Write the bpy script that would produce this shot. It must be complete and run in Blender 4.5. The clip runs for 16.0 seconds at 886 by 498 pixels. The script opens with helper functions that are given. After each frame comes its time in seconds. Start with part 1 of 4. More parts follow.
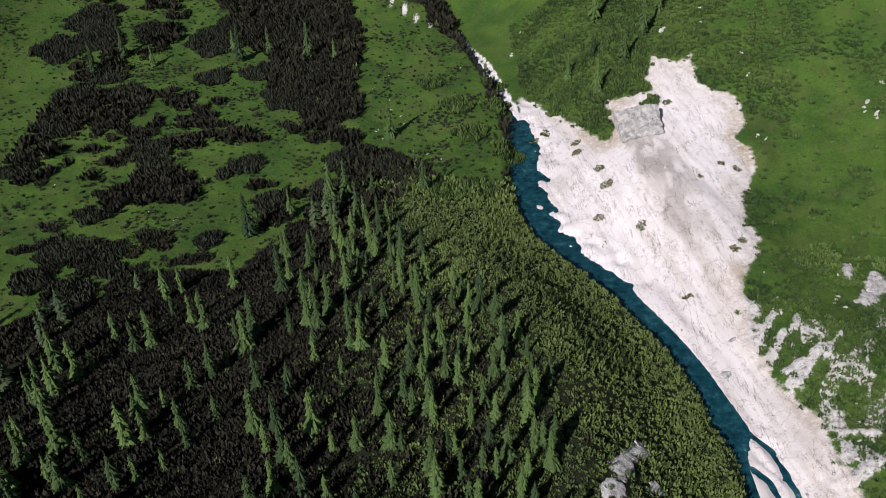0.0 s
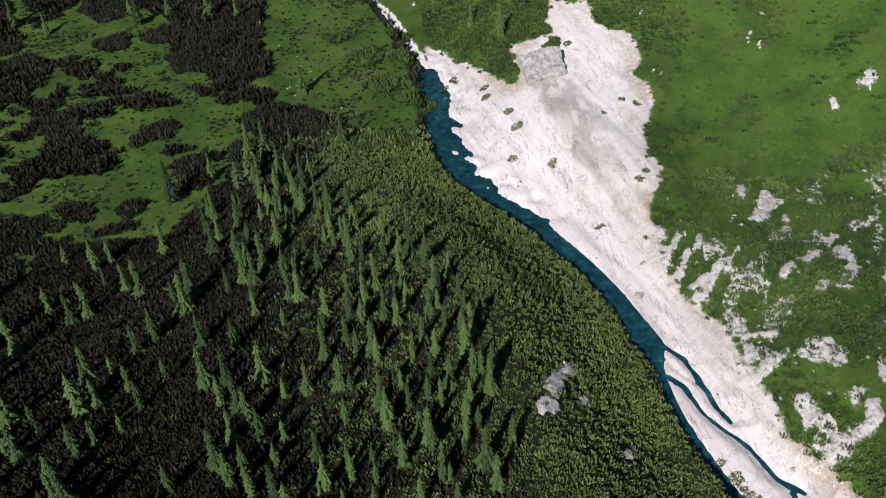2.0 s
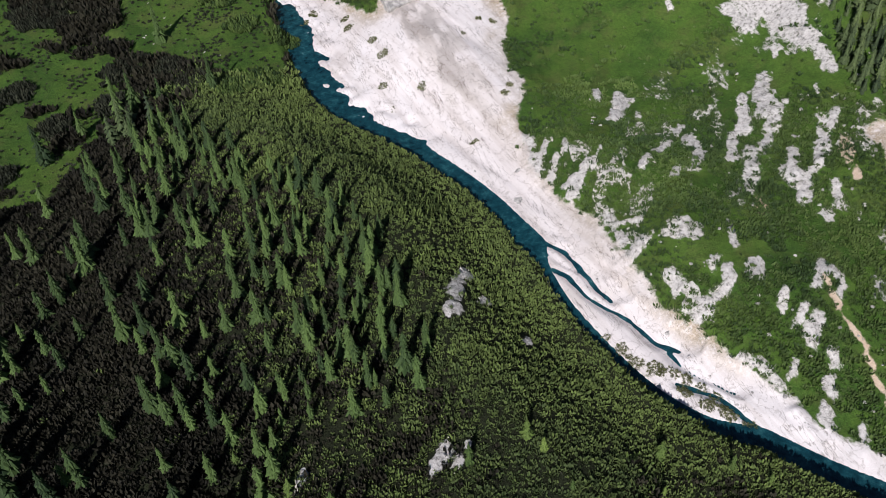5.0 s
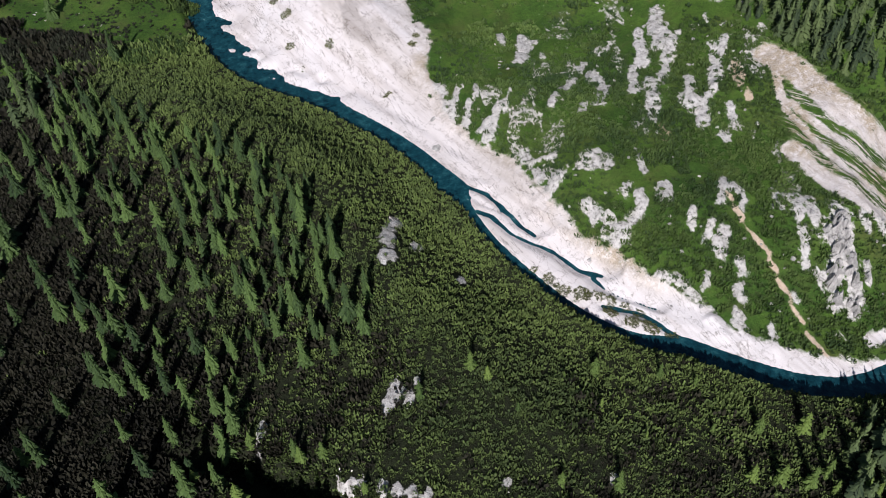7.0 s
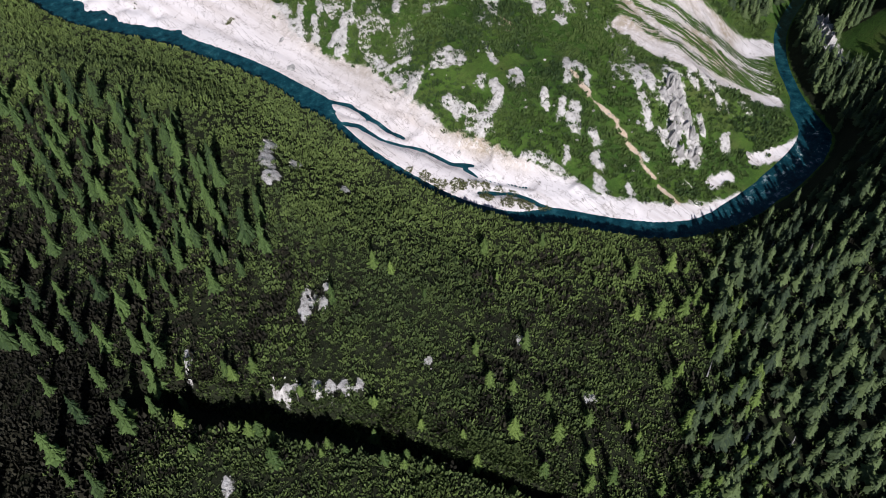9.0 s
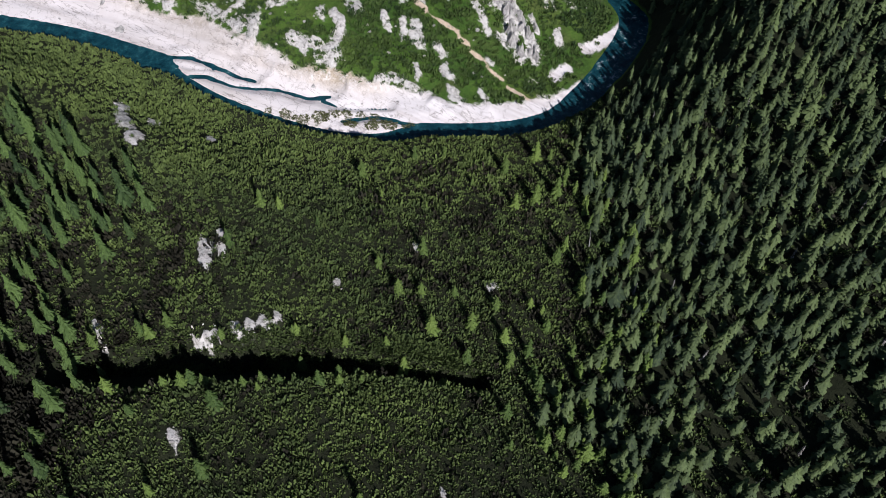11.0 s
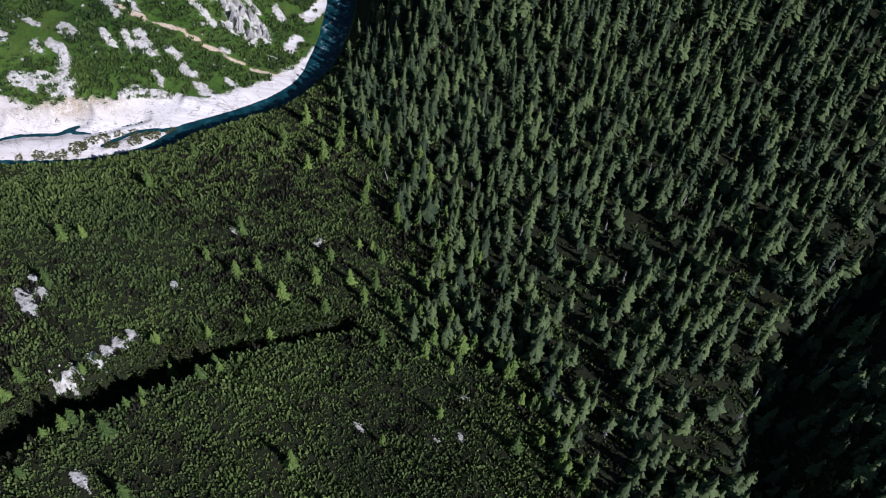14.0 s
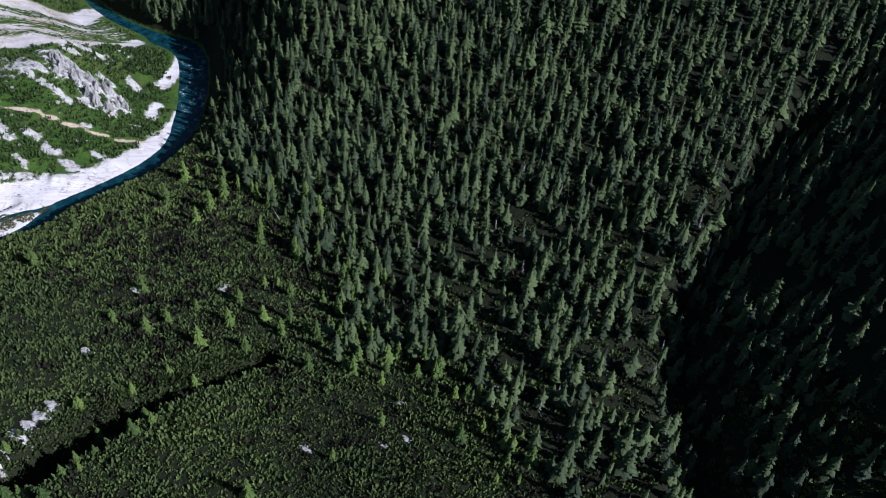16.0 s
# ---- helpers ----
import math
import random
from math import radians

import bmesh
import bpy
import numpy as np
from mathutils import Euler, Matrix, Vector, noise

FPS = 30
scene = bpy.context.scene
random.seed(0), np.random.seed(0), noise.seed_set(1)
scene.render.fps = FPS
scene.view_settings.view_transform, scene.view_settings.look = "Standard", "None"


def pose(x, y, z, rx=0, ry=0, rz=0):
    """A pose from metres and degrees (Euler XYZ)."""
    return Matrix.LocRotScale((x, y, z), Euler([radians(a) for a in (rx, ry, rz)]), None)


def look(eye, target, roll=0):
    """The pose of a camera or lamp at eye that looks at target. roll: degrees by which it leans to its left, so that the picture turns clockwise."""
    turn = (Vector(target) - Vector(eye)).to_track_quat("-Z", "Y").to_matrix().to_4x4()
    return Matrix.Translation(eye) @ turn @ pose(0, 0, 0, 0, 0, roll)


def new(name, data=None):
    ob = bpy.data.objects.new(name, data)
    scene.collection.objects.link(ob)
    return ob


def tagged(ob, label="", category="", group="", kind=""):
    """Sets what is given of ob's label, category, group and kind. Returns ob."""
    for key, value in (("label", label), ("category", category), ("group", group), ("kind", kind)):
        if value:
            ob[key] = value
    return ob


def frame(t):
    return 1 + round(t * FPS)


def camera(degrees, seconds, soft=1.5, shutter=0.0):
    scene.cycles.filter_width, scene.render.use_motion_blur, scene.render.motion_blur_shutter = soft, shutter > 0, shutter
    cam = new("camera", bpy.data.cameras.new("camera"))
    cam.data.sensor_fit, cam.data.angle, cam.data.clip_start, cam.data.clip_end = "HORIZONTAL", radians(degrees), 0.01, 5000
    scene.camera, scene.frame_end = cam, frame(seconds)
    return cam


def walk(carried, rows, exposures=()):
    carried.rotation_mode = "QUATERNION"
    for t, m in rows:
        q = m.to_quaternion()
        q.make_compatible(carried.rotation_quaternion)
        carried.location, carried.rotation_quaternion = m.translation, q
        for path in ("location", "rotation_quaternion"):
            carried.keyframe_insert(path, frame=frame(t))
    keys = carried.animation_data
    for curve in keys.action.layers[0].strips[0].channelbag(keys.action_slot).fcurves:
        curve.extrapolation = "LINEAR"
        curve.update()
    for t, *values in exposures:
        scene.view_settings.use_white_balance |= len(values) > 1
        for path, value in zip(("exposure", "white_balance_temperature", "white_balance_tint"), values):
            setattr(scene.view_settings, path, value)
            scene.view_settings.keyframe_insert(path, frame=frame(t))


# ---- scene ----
# camera: seconds, place, heading to the left of +y, pitch, roll
PATH = [
    (0.0, 0.00, 0.00, 249.97, 0.002, -33.804, -3.504),
    (0.5, -2.08, -3.78, 252.62, -1.803, -34.812, -3.570),
    (1.0, -4.15, -7.18, 254.44, -3.596, -35.734, -3.613),
    (1.5, -6.21, -10.42, 256.65, -5.420, -36.678, -3.664),
    (2.0, -8.39, -13.79, 259.46, -7.269, -37.646, -3.775),
    (2.5, -10.84, -17.13, 262.80, -9.134, -38.646, -3.810),
    (3.0, -13.12, -19.88, 265.30, -10.934, -39.614, -3.824),
    (3.5, -15.02, -22.42, 267.21, -12.630, -40.511, -3.800),
    (4.0, -17.74, -25.07, 268.76, -14.569, -41.329, -3.710),
    (6.5, -32.23, -35.27, 276.27, -24.843, -45.446, -3.363),
    (7.0, -35.05, -37.12, 277.74, -26.898, -46.250, -3.323),
    (7.5, -39.50, -38.74, 280.12, -30.028, -47.522, -2.998),
    (8.0, -45.71, -40.81, 282.46, -34.210, -49.051, -2.534),
    (8.5, -53.03, -41.43, 283.63, -38.603, -50.456, -1.746),
    (9.0, -60.18, -41.29, 285.02, -42.929, -51.787, -0.763),
    (11.5, -95.34, -35.23, 285.07, -66.590, -54.805, 3.855),
    (12.0, -102.00, -32.80, 285.32, -71.486, -54.764, 4.492),
    (12.5, -108.90, -29.34, 284.60, -76.511, -54.300, 5.241),
    (13.0, -116.06, -24.60, 283.36, -81.667, -53.631, 6.030),
    (13.5, -122.90, -19.14, 282.03, -86.820, -52.913, 6.807),
    (14.0, -129.83, -13.92, 280.26, -91.688, -52.022, 7.279),
    (14.5, -135.97, -8.54, 278.52, -96.368, -50.913, 7.418),
    (15.0, -142.21, -4.17, 276.71, -99.983, -49.460, 7.230),
    (15.5, -148.16, -0.07, 274.67, -102.578, -47.829, 7.118),
    (16.0, -154.04, 4.86, 271.92, -105.323, -45.949, 7.009),
]
cam = camera(55.414, 16.0, soft=0.8)


def flown(x, y, z, yaw, pitch, roll):
    a, b = radians(yaw), radians(pitch)
    ahead = Vector((-math.sin(a) * math.cos(b), math.cos(a) * math.cos(b), math.sin(b)))
    return look(Vector((x, y, z)), Vector((x, y, z)) + 100 * ahead, roll)


walk(cam, [(row[0], flown(*row[1:])) for row in PATH],
     exposures=[(0, 0.0, 6120, 18), (4, 0.0, 6100, 18), (9, 0.0, 5960, 18), (12.5, 0.0, 5860, 19), (16, 0.0, 5360, 20)])

# ---- end of camera ----
# ---- world and sun ----
SUN_AZ = math.atan2(-0.56, -0.83)
SUN_EL = radians(34)
world = bpy.data.worlds.new("world")
scene.world = world
world.use_nodes = True
wn = world.node_tree.nodes
sky = wn.new("ShaderNodeTexSky")
sky.sky_type = "NISHITA"
sky.sun_disc = False
sky.sun_elevation = SUN_EL
sky.sun_rotation = SUN_AZ % (2 * math.pi)
sky.altitude = 1200
wn["Background"].inputs[1].default_value = 0.05
world.node_tree.links.new(sky.outputs[0], wn["Background"].inputs[0])
to_sun = Vector((math.sin(SUN_AZ) * math.cos(SUN_EL), math.cos(SUN_AZ) * math.cos(SUN_EL), math.sin(SUN_EL)))
sun_data = bpy.data.lights.new("sun", "SUN")
sun_data.energy = 5.0
sun_data.angle = radians(0.5)
sun_data.color = (1.0, 0.95, 0.87)
sun = new("sun", sun_data)
sun.matrix_world = look(to_sun * 1500, (0, 0, 0))
scene.view_settings.exposure = 0.0

# ---- relief of the valley ----
# river: middle line from upstream, with the water's level
RIVER = np.array([(20, 640, 24), (42, 530, 20), (49, 470, 18), (46, 403, 15), (53, 359, 13), (73, 325, 11.5),
                  (90, 290, 10), (101, 257, 8.5), (106, 225, 7), (104.5, 189, 5), (113, 144, 2), (126, 118, 0),
                  (144, 100, -2), (160, 79, -4), (178, 61, -5.5), (203, 51, -7.5), (248, 47, -8.5), (280, 53, -9),
                  (302, 79, -10), (320, 97, -11), (345, 112, -12.5), (385, 122, -14), (450, 130, -17), (600, 140, -24)], float)
# heights every 100 m, rows from south (y -300) to north, columns from west (x -300)
RELIEF = np.array([
    (33, 23, 19, 29, 55, 92, 128, 155, 178),
    (57, 36, 18, 11, 28, 65, 99, 124, 146),
    (73, 49, 24, 2, 8, 47, 74, 95, 118),
    (73, 57, 41, 16, -8, 19, 48, 73, 103),
    (51, 48, 47, 40, 15, 4, 27, 65, 111),
    (20, 24, 30, 42, 47, 19, 35, 86, 141),
    (-4, 3, 19, 44, 42, -3, 40, 113, 176),
    (-6, -7, 8, 29, 35, 28, 71, 136, 199),
    (12, 1, -1, 13, 43, 74, 111, 160, 215),
    (37, 23, 11, 18, 52, 94, 136, 181, 229),
    (63, 52, 42, 42, 65, 106, 152, 198, 243)], float)
HALF = 7.0
# outer edge of the white gravel fan, from upstream to the bend
FAN = [(57, 514), (63, 505), (70, 491), (79, 471), (89, 446), (97, 426), (101, 440), (104, 467), (112, 463),
       (130, 462), (127, 475), (139, 497), (148, 482), (156, 486), (156, 460), (164, 446), (172, 440), (169, 421),
       (161, 411), (167, 397), (166, 383), (153, 366), (147, 342), (151, 334), (143, 317), (133, 304), (130, 288),
       (125, 272), (131, 241), (136, 222), (136, 199), (138, 180), (140, 161), (147, 146), (155, 129), (162, 114),
       (165, 98), (176, 82), (190, 68), (212, 57)]
# side channels of the braided bar, with half widths
BRAIDS = [([(104, 238), (107, 235), (116, 217), (118, 207), (120, 193), (123, 182)], 0.5), ([(107, 229), (112, 211), (118, 199), (121, 191)], -0.5),
          ([(108, 208), (112, 201), (115, 187), (122, 174), (126, 163), (129, 155), (135, 148)], 0.2), ([(131, 149), (134, 137), (140, 129), (145, 123)], -0.2),
          ([(126, 134), (131, 129), (138, 122), (143, 110), (150, 98)], 0.4)]


def smooth(a, b, x):
    t = np.clip((x - a) / (b - a), 0, 1)
    return t * t * (3 - 2 * t)


def spline(points, k=8):
    p, out = np.asarray(points, float), []
    for i in range(len(p) - 1):
        a, b, c, d = p[max(i - 1, 0)], p[i], p[i + 1], p[min(i + 2, len(p) - 1)]
        for t in np.arange(k) / k:
            out.append(0.5 * (2 * b + (c - a) * t + (2 * a - 5 * b + 4 * c - d) * t * t + (3 * b - a - 3 * c + d) * t ** 3))
    return np.array(out + [p[-1]])


COURSE = spline(RIVER)


def weights(t):
    return [(1 - t) ** 3 / 6, (3 * t ** 3 - 6 * t ** 2 + 4) / 6, (-3 * t ** 3 + 3 * t ** 2 + 3 * t + 1) / 6, t ** 3 / 6]


def broad(x, y):
    u, v = np.clip((x + 300) / 100, 0.001, 7.999), np.clip((y + 300) / 100, 0.001, 9.999)
    i, j = np.floor(u).astype(int), np.floor(v).astype(int)
    a, b, z = weights(u - i), weights(v - j), 0
    for m in range(4):
        for n in range(4):
            z = z + a[m] * b[n] * RELIEF[np.clip(j + n - 1, 0, 10), np.clip(i + m - 1, 0, 8)]
    return z


def beside(line, x, y):
    """Distance to a line, positive on its left, and the line's third value there."""
    best, side, z = np.full(x.shape, 1e9), np.ones(x.shape), np.zeros(x.shape)
    for p, q in zip(line[:-1], line[1:]):
        d = q[:2] - p[:2]
        t = np.clip(((x - p[0]) * d[0] + (y - p[1]) * d[1]) / (d @ d), 0, 1)
        r = np.hypot(x - p[0] - t * d[0], y - p[1] - t * d[1])
        near = r < best
        best = np.where(near, r, best)
        side = np.where(near, np.where(d[0] * (y - p[1]) - d[1] * (x - p[0]) >= 0, 1, -1), side)
        if len(p) > 2:
            z = np.where(near, p[2] + t * (q[2] - p[2]), z)
    return best * side, z


def inside(poly, x, y):
    """Signed distance to a closed outline, positive inside."""
    p = np.asarray(poly, float)
    odd, best = np.zeros(x.shape, bool), np.full(x.shape, 1e9)
    for a, b in zip(p, np.roll(p, -1, 0)):
        d = b - a
        t = np.clip(((x - a[0]) * d[0] + (y - a[1]) * d[1]) / (d @ d + 1e-9), 0, 1)
        best = np.minimum(best, np.hypot(x - a[0] - t * d[0], y - a[1] - t * d[1]))
        cross = (a[1] > y) != (b[1] > y)
        odd ^= cross & (x < a[0] + (y - a[1]) / (d[1] if d[1] else 1e-9) * d[0])
    return np.where(odd, best, -best)


def hashed(i, j, seed):
    n = (i * 374761393 + j * 668265263 + seed * 144665) & 0x7FFFFFFF
    n = ((n ^ (n >> 13)) * 1274126177) & 0x7FFFFFFF
    return ((n ^ (n >> 16)) & 0xFFFF) / 65535.0


def rough(x, y, size, seed=0, octaves=4):
    """Soft noise between about -1 and 1."""
    out, amp, total = 0, 1.0, 0.0
    for o in range(octaves):
        u, v = x / size * 2 ** o + 37.3 * o, y / size * 2 ** o - 11.7 * o
        i, j = np.floor(u).astype(np.int64), np.floor(v).astype(np.int64)
        a, b = u - i, v - j
        a, b = a * a * (3 - 2 * a), b * b * (3 - 2 * b)
        s = seed + 17 * o
        val = (hashed(i, j, s) * (1 - a) + hashed(i + 1, j, s) * a) * (1 - b) + (hashed(i, j + 1, s) * (1 - a) + hashed(i + 1, j + 1, s) * a) * b
        out, total, amp = out + amp * (val * 2 - 1), total + amp, amp / 2
    return out / total


FAR_WOOD = [(286, 240), (284, 215), (286, 190), (292, 168), (305, 155), (318, 143), (330, 126), (345, 122), (385, 132), (500, 152), (560, 300), (420, 420), (320, 320)]
FAN_POLY = FAN + [tuple(p[:2]) for p in RIVER[15:1:-1]]
FAR_SCREE = [(279, 209), (282, 198), (285, 176), (287, 150), (297, 138), (313, 122), (322, 112), (300, 92), (283, 77), (266, 92), (253, 102), (241, 118), (238, 145), (247, 157), (266, 183)]
FAR_MEADOW = [(318, 68), (337, 80), (344, 66), (333, 48), (321, 40), (314, 52)]
# crest of the wooded ridge south-west of the forest, with its heights
RIDGE = np.array([(-260, -190, 102), (-110, -236, 103), (-80, -241, 103), (-49, -249, 105), (-28, -260, 111), (-4, -290, 128),
                  (11, -315, 145), (28, -347, 160), (60, -430, 224), (110, -560, 300), (220, -720, 380)], float)
# steep ravine at the foot of the ridge
RAVINE = np.array([(-60, -128), (-25, -137), (0, -141), (25, -149), (48, -162), (70, -183), (92, -203), (112, -224), (124, -245)], float)
GULLY = np.array([(-48, 132), (-34, 119), (-24, 104), (-9, 86), (7, 68), (24, 44), (40, 14)], float)
RUNNELS = [([(-31, 690), (-9, 654), (17, 626), (38, 580), (46, 535), (51, 505), (54, 480)], 1.1),
           ([(275, 203), (278, 180), (278, 155), (289, 136), (306, 117), (321, 109)], 6.6), ([(243, 152), (243, 137), (246, 115), (254, 103), (265, 93), (285, 80)], 4.0),
           ([(212, 67), (222, 65)], 2.6), ([(241, 63), (254, 58), (266, 55), (277, 55), (286, 60)], 3.0), ([(262, 174), (263, 156), (266, 140), (273, 126), (290, 106)], 1.6),
           ([(276, 202), (268, 190), (262, 180), (257, 170)], 1.6), ([(257, 166), (256, 150), (256, 130), (263, 112)], 1.5)]


# streaks of bare rock that run down the slope: two ends and half the width
SLOPE_ROCKS_A = [(132, 289, 127, 263, 3.8), (140, 281, 132, 270, 1.3), (139, 267, 127, 253, 2.1), (147, 274, 144, 268, 1.1), (149, 254, 134, 241,
    2.7), (152, 254, 134, 248, 1.7), (158, 259, 149, 249, 0.8), (194, 301, 180, 282, 3.7), (197, 296, 188, 290, 2.2), (183, 308, 179, 300, 2.2), (142,
    222, 141, 217, 2.2), (142, 213, 150, 208, 1.3), (140, 208, 139, 201, 2.2), (145, 197, 136, 193, 3.7), (208, 264, 202, 259, 2.2), (209, 256, 201, 249,
    3.2), (207, 248, 192, 228, 2.1), (194, 254, 181, 245, 2.4), (185, 231, 178, 226, 3.0)]
SLOPE_ROCKS_B = [(174, 242, 167, 235, 2.0), (206, 239, 193, 231, 1.7), (246, 267, 230, 244, 3.3), (225, 245, 213, 229, 2.8), (255, 266, 249, 249,
    4.5), (244, 239, 231, 229, 3.2), (257, 250, 247, 242, 1.8), (225, 229, 211, 213, 4.1), (219, 218, 206, 205, 2.7), (239, 218, 226, 200, 3.1), (232,
    201, 225, 190, 4.1), (251, 215, 240, 201, 2.5), (261, 228, 251, 211, 2.9), (269, 227, 260, 220, 2.9), (240, 190, 234, 178, 3.0), (181, 184, 177, 175,
    1.6), (166, 173, 163, 171, 1.5), (207, 156, 197, 146, 1.9), (209, 152, 206, 147, 1.3)]
SLOPE_ROCKS_C = [(146, 176, 147, 167, 2.7), (168, 167, 162, 158, 2.4), (159, 158, 148, 154, 3.8), (146, 156, 144, 160, 1.8), (183, 148, 178, 143,
    1.8), (188, 135, 181, 127, 3.0), (187, 140, 179, 135, 1.5), (172, 123, 167, 119, 1.2), (154, 133, 159, 127, 2.6), (161, 123, 161, 118, 2.6), (206,
    142, 202, 138, 1.9), (186, 120, 184, 115, 2.1), (178, 111, 177, 106, 2.1), (161, 106, 161, 98, 2.3), (172, 103, 167, 93, 2.6), (180, 92, 173, 81,
    1.5), (223, 129, 217, 120, 2.8), (227, 125, 221, 114, 3.1), (214, 115, 210, 108, 2.4)]
SLOPE_ROCKS_D = [(209, 107, 206, 102, 1.8), (209, 98, 208, 94, 2.7), (245, 110, 249, 99, 2.9), (241, 108, 240, 102, 1.6), (249, 95, 246, 90, 1.3),
    (236, 78, 231, 74, 2.2), (195, 98, 195, 94, 1.2), (201, 76, 203, 71, 1.2)]
TOWERS = [(234, 112, 223, 107, 4.4), (233, 110, 223, 96, 4.0), (225, 106, 216, 94, 3.1), (212, 94, 209, 85, 3.6), (223, 93, 218, 81, 2.5), (216, 84,
    213, 78, 2.4), (231, 92, 227, 86, 1.6)]
HIGH_ROCKS = [(289, 337, 285, 325, 6.4), (284, 318, 289, 298, 8.6), (300, 316, 289, 288, 7.8), (290, 286, 288, 274, 5.3), (288, 269, 284, 252, 3.3),
    (309, 305, 309, 291, 5.5), (274, 323, 273, 307, 5.4), (250, 349, 249, 344, 2.0), (261, 272, 244, 247, 4.3), (273, 355, 269, 352, 3.2), (253, 247, 239,
    235, 3.1)]
# rock, shrubs and boulders: place and radius
BANK_ROCKS = [(55, 190, 5.6), (49, 178, 4.4), (63, 200, 3.6), (66, 186, 3.0), (75, 165, 2.1), (24, 121, 3.2), (19, 117, 2.8), (32, 121, 2.0), (-23, 126, 2.3), (-26,
    122, 1.5), (-2, 94, 1.9), (7, 88, 2.2), (3, 90, 2.7), (11, 85, 2.2), (-5, 96, 1.8), (24, 120, 2.9), (26, 116, 2.5), (41, 76, 2.0), (75, 63, 1.3),
    (78, 31, 1.7), (-39, 80, 2.6), (15, 82, 1.8), (-8, 98, 1.6), (76, 63, 1.2), (80, 30, 1.7), (-3, -32, 1.2), (-5, -23, 1.2), (-5, 3, 1.2), (-13,
    -17, 1.2), (14, -33, 1.2)]
MEADOW_SHRUBS_A = [(-150, 646, 16.0), (-113, 629, 16.0), (-89, 646, 16.0), (-97, 528, 14.9), (-119, 576, 14.3), (-263, 653, 16.0), (-275, 615, 16.0),
    (-168, 443, 12.0), (-176, 469, 11.0), (-112, 446, 8.8), (-93, 406, 6.5), (-124, 438, 5.8), (-192, 400, 9.1), (-187, 365, 10.7), (-197, 361, 8.1),
    (-202, 342, 9.2), (-181, 331, 10.1), (-164, 348, 6.4), (-238, 582, 13.3), (-251, 513, 9.8), (-255, 461, 9.2), (-214, 641, 11.3), (-155, 571,
    10.1), (-58, 443, 10.0), (-45, 448, 10.1), (-28, 439, 9.9), (-18, 409, 10.7), (1, 391, 9.0), (19, 395, 9.1), (-66, 516, 7.1), (15, 502, 9.4), (-2,
    540, 8.3)]
MEADOW_SHRUBS_B = [(-243, 503, 9), (-250, 561, 11), (-213, 556, 9), (-158, 574, 9), (-64, 412, 8), (-94, 402, 7), (-202, 371, 8), (-170, 362, 7), (-120, 370, 6), (-153, 375, 5), (-250, 627, 14), (-168, 632, 16), (20, 462, 8.8), (40, 499, 7.8), (42, 441, 8.5), (40, 535, 6.7), (-103, 662, 16.0), (-67, 589, 12.6), (-86, 572, 15.9)]
NORTH_SHRUBS = [(109, 483, 13.8), (84, 499, 11.0), (94, 455, 8.2), (73, 526, 8.2), (92, 555, 8.5), (125, 531, 11.6), (122, 484, 9.2), (125, 451, 5.8),
    (94, 522, 8.1), (109, 524, 9.8), (145, 496, 7.9), (74, 596, 7.3), (75, 486, 5.6), (130, 506, 7.9)]
FAN_BUSHES = [(116, 149, 2.6), (121, 143, 2.8), (127, 131, 3.0), (131, 122, 2.8), (137, 116, 2.8), (141, 108, 2.4), (114, 157, 2.2), (111, 165, 1.7), (89, 388, 2.9), (88, 404, 2.8), (99, 352, 2.5), (81, 365, 2.1), (66, 462, 2.8), (81, 440, 2.4), (80, 429, 2.4), (59, 458, 2.5), (80,
    347, 1.1), (110, 302, 1.1), (108, 302, 1.1), (156, 384, 2.3), (136, 322, 2.0), (141, 327, 1.8), (135, 379, 1.5), (149, 389, 1.5), (134, 448, 2.2),
    (130, 135, 2.3), (127, 139, 2.0), (134, 129, 2.0), (137, 124, 2.0), (123, 141, 1.6), (115, 153, 1.2)]
WHITE_STONES = [(-28, 508, 1.2), (-22, 498, 1.0), (-33, 470, 1.3), (-14, 452, 1.2), (-6, 441, 1.0), (2, 430, 1.2), (-20, 486, 0.9), (20, 560, 1.1), (-30, 560, 1.2), (-160, 402, 1.2), (-225, 440, 1.0), (-240, 480, 1.1), (-70, 480, 1.0), (-143, 392, 1.5), (-40, 542, 1.3), (-13, 467, 1.4), (-37, 479, 1.4), (-11, 427, 1.3), (58, 581, 3.4), (66, 603, 1.7), (148, 518, 4.9),
    (113, 527, 2.8), (183, 457, 1.7), (184, 476, 1.8), (243, 422, 2.2), (230, 411, 3.3), (233, 403, 2.7), (174, 409, 1.6), (177, 404, 1.3), (173, 527,
    1.6), (170, 513, 1.8), (168, 284, 2.6), (186, 290, 3.1), (-129, 306, 1.3), (-29, 521, 0.9), (10, 406, 1.0), (1, 420, 1.0), (176, 302, 1.8), (55,
    191, 2.2), (63, 201, 2.3), (64, 187, 2.2)]
RIVER_BOULDERS = [(113, 255, 4.1), (120, 272, 2.2), (102, 283, 2.0), (135, 157, 2.6), (115, 230, 1.6), (123, 230, 1.4), (132, 168, 1.3), (137, 143,
    1.3), (161, 113, 2.1), (158, 100, 1.3), (113, 287, 1.0), (123, 187, 1.1), (120, 210, 1.1), (138, 150, 1.1), (140, 133, 1.0), (128, 184, 0.9)]
FAR_CLIFF = [(352, 98, 340, 88, 3.2), (339, 87, 329, 79, 3.4), (328, 77, 320, 68, 2.6)]
